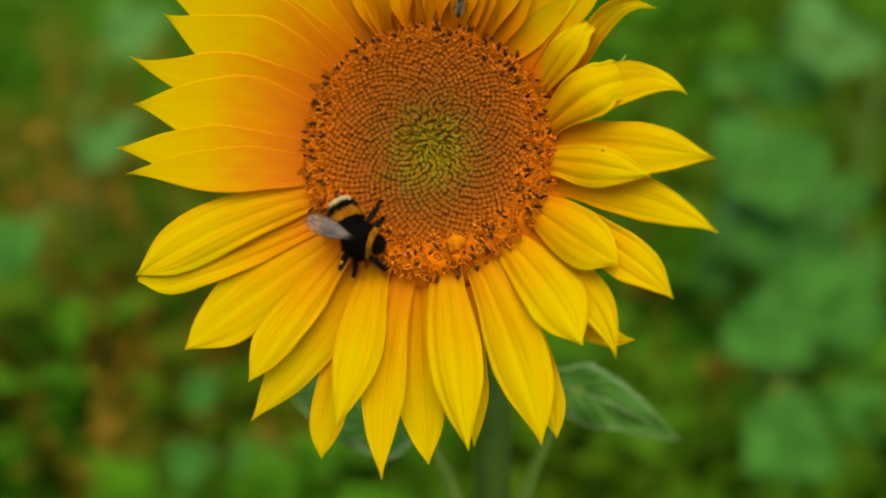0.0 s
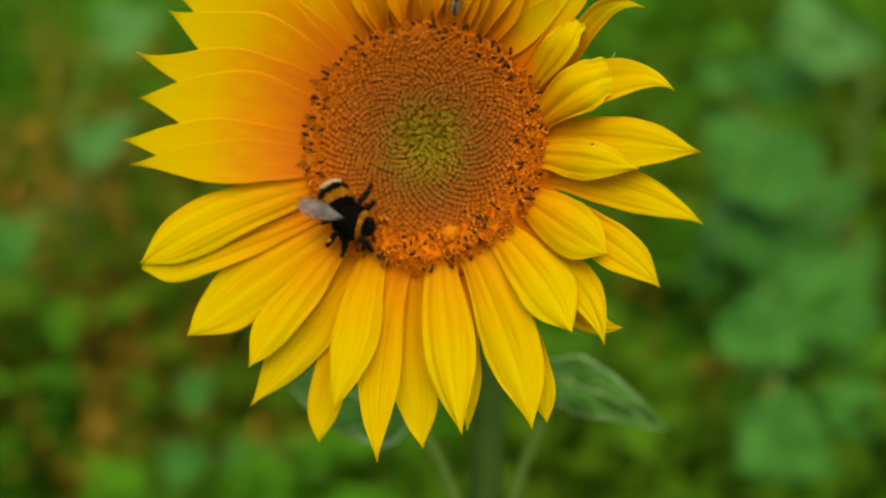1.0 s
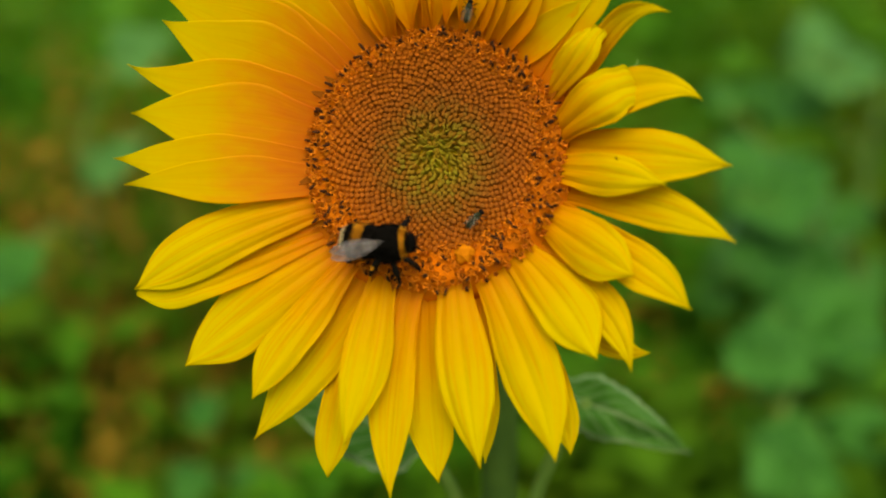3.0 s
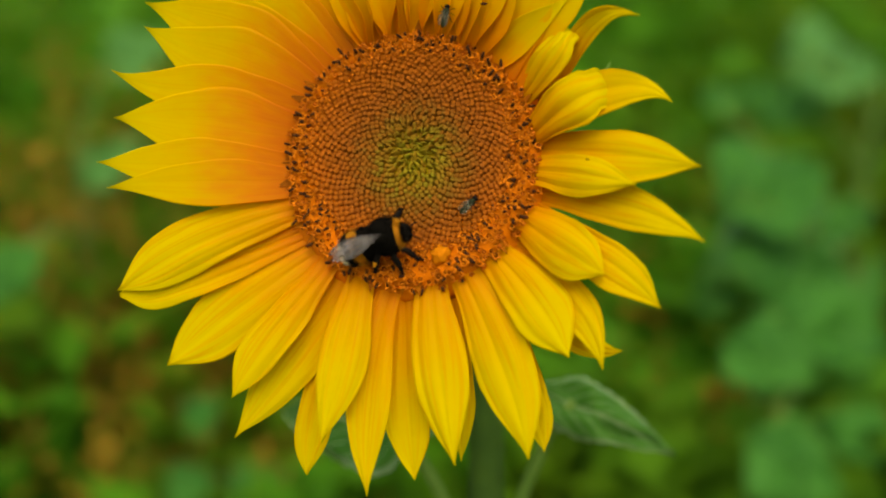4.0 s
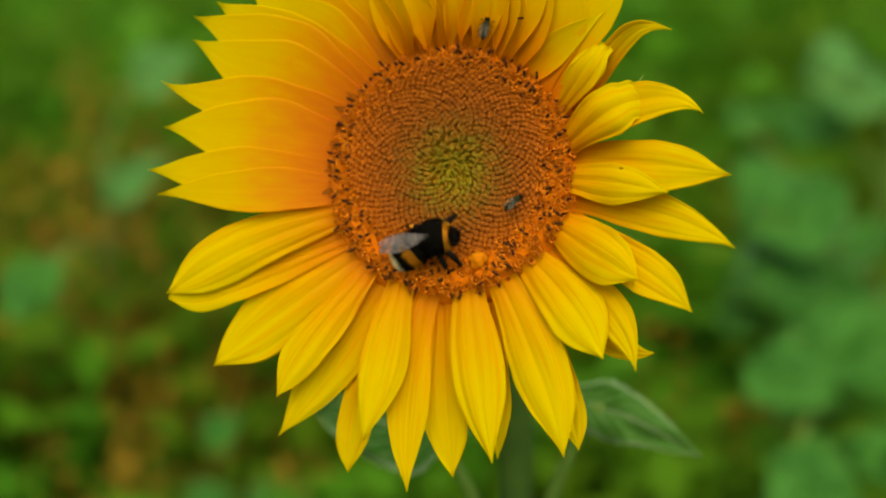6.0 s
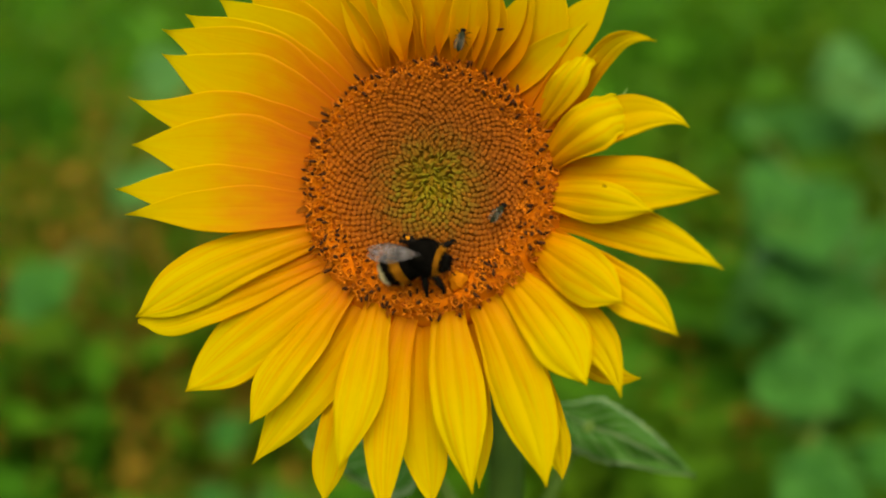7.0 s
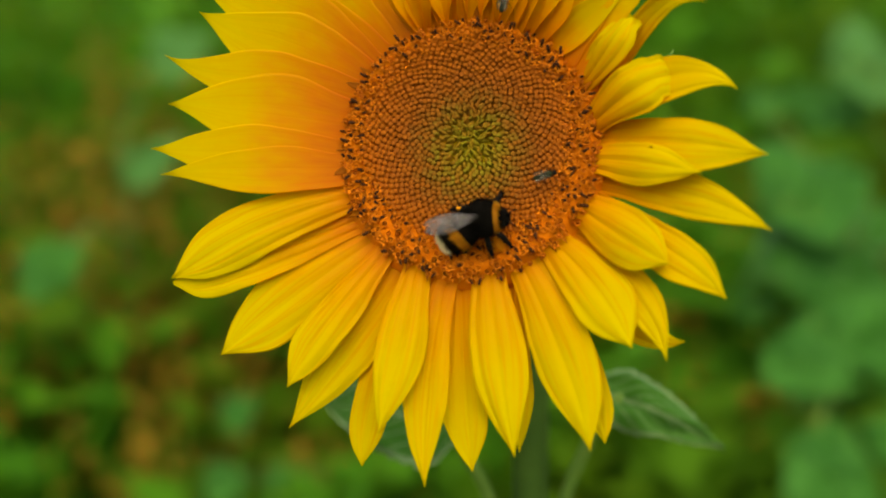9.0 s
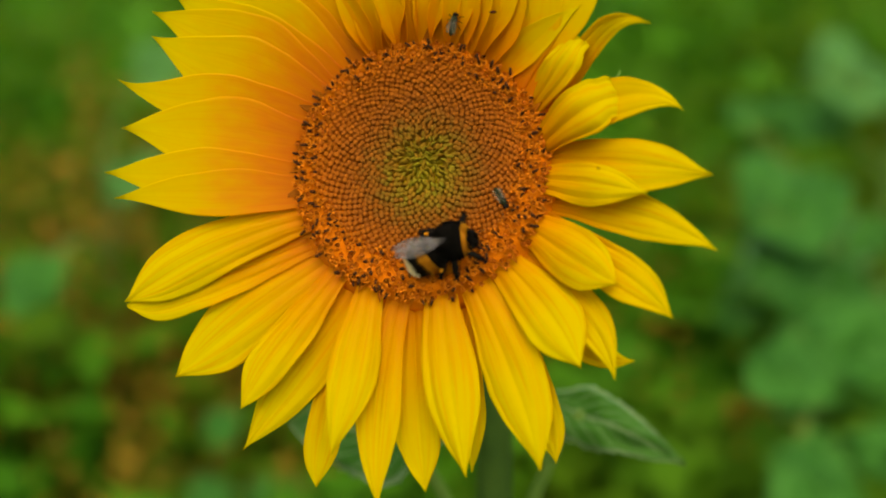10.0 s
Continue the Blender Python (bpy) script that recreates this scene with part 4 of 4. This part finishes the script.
def small_fly(label):
    """A small dark fly with wings laid back."""
    fly = new("fly")
    tagged(fly, label, "insect", "small flies on the flower")
    mm = 0.001
    bm = bmesh.new()
    egg(bm, (-1.5 * mm, 0, 1.1 * mm), (1.9 * mm, 0.75 * mm, 0.65 * mm), lambda t: 0, 10, 8)
    part("abdomen", bm, FLY_GREEN, fly)
    bm = bmesh.new()
    egg(bm, (0.8 * mm, 0, 1.4 * mm), (1.1 * mm, 0.9 * mm, 0.85 * mm), lambda t: 0, 10, 8)
    part("thorax", bm, FLY_GREEN, fly)
    bm = bmesh.new()
    egg(bm, (2.2 * mm, 0, 1.3 * mm), (0.55 * mm, 0.8 * mm, 0.7 * mm), lambda t: 0, 10, 8)
    part("head", bm, CHITIN, fly)
    for s in (-1, 1):
        bm = bmesh.new()
        sheet(bm, 10, 4, lambda u, v: Vector((0.9 - 4.0 * u, s * (0.4 + 0.5 * u) + (v - 0.5) * 1.3 * math.sin(math.pi * (0.1 + 0.9 * u)) ** 0.6, 2.1 - 0.2 * u)) * mm)
        thicken(part("wing", bm, FLY_WING, fly, "clear narrow wing"), 0.00003)
        for x0, dx in ((1.2, 1.2), (0.6, 0.1), (0.1, -1.4)):
            bm = bmesh.new()
            tube(bm, [Vector(p) * mm for p in ((x0, s * 0.5, 0.9), (x0 + dx * 0.5, s * 1.4, 1.4), (x0 + dx, s * 2.0, 0.0))], [0.00013, 0.00012, 0.00007], 5)
            part("leg", bm, CHITIN, fly)
    return fly


bee, bee_abdomen, bee_wings, bee_legs = bumblebee()
fly_on_disc = small_fly("small dark fly sitting among the open florets")
fly_on_petal = small_fly("small dark fly at the foot of the petals")


florets()


def motions():
    walk(sunflower, [
        (0, pose(0.01700, 0.34500, 0.00000, 0.000, 0.000, 0.000)),
        (0.2, pose(0.01759, 0.34997, 0.00133, 0.120, 0.049, -0.190)),
        (0.5, pose(0.01255, 0.35162, -0.00044, 0.205, -0.244, -0.279)),
        (0.8, pose(0.01827, 0.34995, -0.00038, -0.044, 0.172, -0.227)),
        (1, pose(0.01023, 0.34878, -0.00140, -0.278, 0.341, -0.284)),
        (1.2, pose(0.00394, 0.35335, -0.00176, -0.147, 0.191, -0.270)),
        (1.5, pose(0.01658, 0.36045, 0.00011, 0.153, 0.293, -0.164)),
        (1.8, pose(0.01710, 0.36216, 0.00154, 0.329, -0.067, -0.101)),
        (2, pose(0.02124, 0.36068, 0.00022, 0.469, -0.413, 0.105)),
        (2.2, pose(0.02351, 0.35915, 0.00138, 0.512, -0.123, 0.202)),
        (3.3, pose(0.02052, 0.35648, 0.00653, 0.956, -0.240, 0.933)),
        (3.5, pose(0.02147, 0.35849, 0.00654, 0.986, -0.312, 0.907)),
        (3.8, pose(0.02590, 0.35734, 0.00764, 0.587, -0.346, 0.206)),
        (4, pose(0.02604, 0.34985, 0.00442, 0.340, -0.584, -0.080)),
        (4.2, pose(0.02529, 0.35147, 0.00304, 0.362, -0.485, -0.029)),
        (4.5, pose(0.02405, 0.35708, 0.00535, 0.296, -0.275, -0.003)),
        (4.8, pose(0.02308, 0.35954, 0.00262, 0.516, -0.449, 0.109)),
        (5, pose(0.03038, 0.36502, 0.00437, 0.583, -0.512, 0.116)),
        (5.2, pose(0.03230, 0.36945, 0.00559, 0.679, -0.520, 0.147)),
        (5.5, pose(0.02922, 0.36839, 0.00253, 0.767, -0.676, 0.315)),
        (5.7, pose(0.03161, 0.37069, 0.00334, 0.738, -0.631, 0.360)),
        (6.8, pose(0.02859, 0.36658, 0.00575, 0.851, -0.720, -0.131)),
        (7, pose(0.03374, 0.37031, 0.00541, 1.305, -1.116, 0.459)),
        (7.2, pose(0.03468, 0.36873, 0.00841, 1.234, -0.708, 0.770)),
        (7.5, pose(0.02486, 0.36171, 0.00880, 0.859, -0.363, 1.084)),
        (7.7, pose(0.02116, 0.35977, 0.00719, 0.865, -0.473, 1.336)),
        (8, pose(0.02598, 0.36211, 0.01037, 0.795, -0.390, 1.538)),
        (8.2, pose(0.02989, 0.35811, 0.00973, 0.592, -0.545, 1.516)),
        (8.5, pose(0.02967, 0.35238, 0.00886, 0.370, -0.868, 1.369)),
        (8.8, pose(0.03011, 0.35457, 0.01079, 0.451, -0.555, 1.507)),
        (9, pose(0.02534, 0.35249, 0.00881, 0.525, -0.418, 1.555)),
        (9.2, pose(0.02301, 0.35346, 0.00762, 0.493, -0.533, 1.451)),
        (9.5, pose(0.02917, 0.35627, 0.00793, 0.465, -0.593, 1.167)),
        (9.7, pose(0.02593, 0.35659, 0.00762, 0.601, -0.538, 1.143)),
        (10, pose(0.02564, 0.35713, 0.00664, 0.712, -0.789, 1.147)),
    ])
    walk(bee, [
        (0, pose(-0.02031, 0.28096, 1.24973, 65.481, 9.797, -14.745)),
        (0.2, pose(-0.01866, 0.28341, 1.25116, 65.585, 9.876, -14.918)),
        (0.5, pose(-0.02990, 0.28323, 1.24939, 65.745, 9.614, -14.979)),
        (0.8, pose(-0.01652, 0.28762, 1.25098, 65.250, 11.588, -15.752)),
        (1, pose(-0.02188, 0.29204, 1.25095, 64.863, 12.775, -16.384)),
        (1.2, pose(-0.02986, 0.29310, 1.24982, 65.475, 7.217, -13.784)),
        (1.5, pose(-0.01249, 0.29264, 1.25056, 65.957, -0.829, -9.960)),
        (1.8, pose(-0.01914, 0.29037, 1.25193, 66.197, -0.056, -10.386)),
        (2, pose(-0.02187, 0.28564, 1.25041, 66.397, 0.362, -10.501)),
        (2.2, pose(-0.01222, 0.28310, 1.25203, 66.385, 0.655, -10.404)),
        (3.3, pose(-0.01282, 0.27018, 1.25777, 66.274, -12.233, -4.080)),
        (3.5, pose(-0.01201, 0.27144, 1.25810, 65.904, -15.960, -2.443)),
        (3.8, pose(-0.00907, 0.28043, 1.26079, 65.491, -16.017, -3.032)),
        (4, pose(-0.01328, 0.27841, 1.25770, 65.477, -14.450, -4.117)),
        (4.2, pose(-0.01060, 0.27935, 1.25634, 65.690, -12.528, -4.920)),
        (4.5, pose(-0.00780, 0.28642, 1.25882, 66.104, -5.023, -8.184)),
        (4.8, pose(-0.01317, 0.28448, 1.25611, 66.432, 2.169, -11.295)),
        (5, pose(-0.00596, 0.28836, 1.25774, 66.492, 3.038, -11.684)),
        (5.2, pose(-0.00391, 0.29100, 1.25917, 66.588, 3.049, -11.647)),
        (5.5, pose(-0.01153, 0.28796, 1.25582, 66.630, -5.352, -7.910)),
        (5.7, pose(-0.00599, 0.29064, 1.25671, 66.507, -7.147, -7.061)),
        (6.8, pose(-0.01018, 0.28496, 1.25973, 66.719, -5.384, -8.363)),
        (7, pose(-0.01053, 0.27754, 1.25816, 66.909, 10.887, -14.811)),
        (7.2, pose(-0.00062, 0.27768, 1.26173, 67.039, 6.663, -12.549)),
        (7.5, pose(-0.00099, 0.27850, 1.26294, 66.591, 6.912, -12.291)),
        (7.7, pose(-0.00681, 0.27658, 1.26157, 66.658, 6.072, -11.717)),
        (8, pose(-0.00003, 0.28089, 1.26533, 66.617, 5.036, -11.045)),
        (8.2, pose(-0.00023, 0.28081, 1.26433, 66.536, 1.172, -9.486)),
        (8.5, pose(-0.00539, 0.28046, 1.26482, 66.114, -8.344, -5.606)),
        (8.8, pose(0.00277, 0.28029, 1.26636, 66.299, -5.278, -6.690)),
        (9, pose(0.00150, 0.27590, 1.26374, 66.353, -5.132, -6.646)),
        (9.2, pose(-0.00393, 0.27883, 1.26367, 65.522, -15.299, -2.195)),
        (9.5, pose(0.00235, 0.28101, 1.26326, 65.909, -11.532, -4.250)),
        (9.7, pose(0.00154, 0.27744, 1.26234, 66.246, -8.904, -5.450)),
        (10, pose(-0.00236, 0.27483, 1.26127, 66.387, -9.140, -5.466)),
    ])
    walk(fly_on_disc, [
        (0, pose(-0.32674, 0.79680, 1.06445, 59.941, -35.269, 8.171)),
        (0.2, pose(-0.32674, 0.79680, 1.06445, 59.768, -36.024, 8.452)),
        (0.5, pose(-0.32674, 0.79680, 1.06445, 59.299, -37.502, 9.198)),
        (0.8, pose(-0.32674, 0.79680, 1.06445, 58.532, -38.218, 10.277)),
        (1, pose(-0.32674, 0.79680, 1.06445, 57.899, -38.780, 10.990)),
        (1.2, pose(-0.32674, 0.79680, 1.06445, 57.630, -39.722, 11.550)),
        (1.5, pose(-0.32674, 0.79680, 1.06445, 57.422, -40.836, 12.347)),
        (1.8, pose(-0.32674, 0.79680, 1.06445, 56.886, -42.372, 13.319)),
        (2, pose(-0.22304, 0.47499, 1.19313, 56.496, -43.502, 14.156)),
        (2.1, pose(-0.01099, 0.26166, 1.26487, 56.170, -43.987, 14.843)),
        (2.2, pose(0.00598, 0.28610, 1.25874, 56.170, -43.987, 14.843)),
        (3.3, pose(0.00840, 0.27239, 1.26570, 56.728, -44.212, 15.186)),
        (3.5, pose(0.00915, 0.27400, 1.26698, 53.756, -48.400, 19.277)),
        (3.8, pose(0.01215, 0.28183, 1.26896, 55.920, -44.637, 15.222)),
        (4, pose(0.00695, 0.27989, 1.26621, 57.080, -42.306, 12.935)),
        (4.2, pose(0.00868, 0.28103, 1.26507, 58.524, -39.675, 10.831)),
        (4.5, pose(0.01247, 0.28812, 1.26784, 60.253, -35.583, 7.988)),
        (4.8, pose(0.00779, 0.28631, 1.26557, 60.493, -35.786, 7.962)),
        (5, pose(0.01372, 0.29071, 1.26774, 60.564, -35.857, 7.928)),
        (5.2, pose(0.01548, 0.29341, 1.26935, 60.680, -35.878, 7.892)),
        (5.5, pose(0.01082, 0.28896, 1.26566, 64.655, -22.691, 0.137)),
        (5.7, pose(0.01419, 0.29205, 1.26666, 63.521, -27.489, 2.792)),
        (6.8, pose(0.00811, 0.28644, 1.26967, 49.556, -52.658, 23.449)),
        (7, pose(0.00692, 0.27995, 1.27008, 53.831, -49.263, 18.777)),
        (7.2, pose(0.01763, 0.27967, 1.27327, 60.207, -38.756, 9.984)),
        (7.5, pose(0.01621, 0.28060, 1.27418, 64.753, -22.377, 0.869)),
        (7.7, pose(0.01076, 0.27832, 1.27268, 64.760, -22.487, 1.118)),
        (8, pose(0.01814, 0.28203, 1.27616, 64.684, -22.405, 1.349)),
        (8.2, pose(0.01840, 0.28246, 1.27576, 64.639, -21.657, 0.945)),
        (8.5, pose(0.01062, 0.28156, 1.27505, 64.655, -20.628, 0.190)),
        (8.8, pose(0.01806, 0.28216, 1.27696, 64.962, -18.956, -0.375)),
        (9, pose(0.01634, 0.27855, 1.27490, 65.176, -17.909, -0.793)),
        (9.2, pose(0.01132, 0.28052, 1.27424, 65.733, -13.478, -3.047)),
        (9.5, pose(0.01666, 0.28329, 1.27440, 64.919, 19.358, -18.176)),
        (9.7, pose(0.01524, 0.28016, 1.27382, 58.344, 40.689, -31.245)),
        (10, pose(0.00929, 0.27779, 1.27192, 53.077, 48.829, -38.933)),
    ])
    walk(fly_on_petal, [
        (0, pose(0.00464, 0.29913, 1.30777, 12.596, -65.226, 65.868)),
        (0.2, pose(0.00623, 0.30140, 1.30900, 13.425, -65.250, 64.807)),
        (0.5, pose(-0.00555, 0.30114, 1.30709, 13.783, -65.352, 64.220)),
        (0.8, pose(0.00977, 0.30510, 1.30745, 15.299, -64.837, 62.722)),
        (1, pose(0.00562, 0.30924, 1.30662, 15.981, -64.474, 61.932)),
        (1.2, pose(-0.00408, 0.31084, 1.30614, 16.391, -64.581, 61.458)),
        (1.5, pose(0.01099, 0.31106, 1.30779, 17.802, -64.667, 60.112)),
        (1.8, pose(0.00339, 0.30876, 1.30900, 18.141, -64.868, 59.694)),
        (2, pose(-0.00015, 0.30401, 1.30743, 18.184, -65.074, 59.747)),
        (2.2, pose(0.00889, 0.30148, 1.30864, 19.404, -64.869, 58.624)),
        (3.3, pose(0.00429, 0.28842, 1.31326, 22.865, -64.738, 55.600)),
        (3.5, pose(0.00361, 0.28971, 1.31322, 23.326, -64.693, 55.046)),
        (3.8, pose(0.00644, 0.29786, 1.31472, 22.722, -64.388, 54.888)),
        (4, pose(0.00090, 0.29611, 1.31162, 21.944, -64.321, 55.301)),
        (4.2, pose(0.00247, 0.29719, 1.31025, 22.160, -64.283, 55.158)),
        (4.5, pose(0.00609, 0.30428, 1.31266, 22.468, -64.109, 54.906)),
        (4.8, pose(0.00124, 0.30169, 1.30970, 22.432, -64.389, 55.052)),
        (5, pose(0.00711, 0.30566, 1.31140, 22.402, -64.480, 55.086)),
        (5.2, pose(0.00887, 0.30790, 1.31255, 22.515, -64.563, 55.017)),
        (5.5, pose(0.00240, 0.30477, 1.30938, 22.334, -64.725, 55.349)),
        (5.7, pose(0.00586, 0.30775, 1.31028, 22.382, -64.675, 55.350)),
        (6.8, pose(0.00017, 0.30139, 1.31272, 22.361, -64.819, 54.879)),
        (7, pose(-0.00295, 0.29440, 1.31163, 22.208, -65.418, 55.615)),
        (7.2, pose(0.00766, 0.29440, 1.31499, 22.908, -65.125, 55.290)),
        (7.5, pose(0.00594, 0.29595, 1.31603, 23.056, -64.619, 55.467)),
        (7.7, pose(0.00002, 0.29373, 1.31434, 22.855, -64.687, 55.900)),
        (8, pose(0.00691, 0.29763, 1.31757, 22.917, -64.582, 56.046)),
        (8.2, pose(0.00714, 0.29815, 1.31706, 22.351, -64.506, 56.532)),
        (8.5, pose(-0.00073, 0.29734, 1.31620, 21.441, -64.506, 57.204)),
        (8.8, pose(0.00701, 0.29778, 1.31815, 22.144, -64.396, 56.709)),
        (9, pose(0.00546, 0.29405, 1.31612, 22.503, -64.379, 56.435)),
        (9.2, pose(0.00037, 0.29570, 1.31487, 22.241, -64.419, 56.566)),
        (9.5, pose(0.00487, 0.29923, 1.31513, 22.091, -64.429, 56.417)),
        (9.7, pose(0.00292, 0.29646, 1.31468, 22.376, -64.510, 56.137)),
        (10, pose(-0.00304, 0.29432, 1.31340, 22.044, -64.744, 56.442)),
    ])
    bend = [
        (0, -49, -7),
        (0.5, -45, -4),
        (1, -45, -2),
        (1.5, -42, -3),
        (2, -34, 5),
        (2.2, -34, 4),
        (3.3, -4, 14),
        (3.5, -1, 17),
        (3.8, 5, 15),
        (4.2, 10, 7),
        (4.5, 20, 7),
        (4.8, 31, 8),
        (5, 31, 8),
        (5.2, 30, 9),
        (5.5, 29, 19),
        (5.7, 28, 10),
        (6.8, 32, 6),
        (7, 38, 11),
        (7.2, 34, 8),
        (7.5, 38, 12),
        (8, 38, 11),
        (8.2, 35, 8),
        (8.5, 33, 19),
        (8.8, 32, 12),
        (9, 32, 9),
        (9.2, 29, 11),
        (9.7, 29, 7),
        (10, 27, 6),
    ]
    walk(bee_abdomen, [(t, pose(-0.0016, 0, 0.0052, 0, -8, a)) for t, a, w in bend])
    for wing, root in bee_wings:
        walk(wing, [(t, pose(*root, 0, 0, w)) for t, a, w in bend])
    # the legs step in turn; one middle leg is held out in the first seconds
    for leg, hip, side, x0 in bee_legs:
        rows = []
        for i, (t, a, w) in enumerate(bend):
            step = 14 * math.sin(t * 5.0 + x0 * 2 + side * 1.5)
            ahead = (22 if side > 0 else 42) if x0 > 1 else (6 if x0 > 0 else -36)
            if side > 0 and 0 < x0 < 1:
                ahead = 2 if t < 2.5 else -86
                step *= 0.4
            if side > 0 and x0 < 0:
                ahead = -76
                step *= 0.4
            rows.append((t, pose(*hip, 0, 0, -side * (ahead + step))))
        walk(leg, rows)


motions()
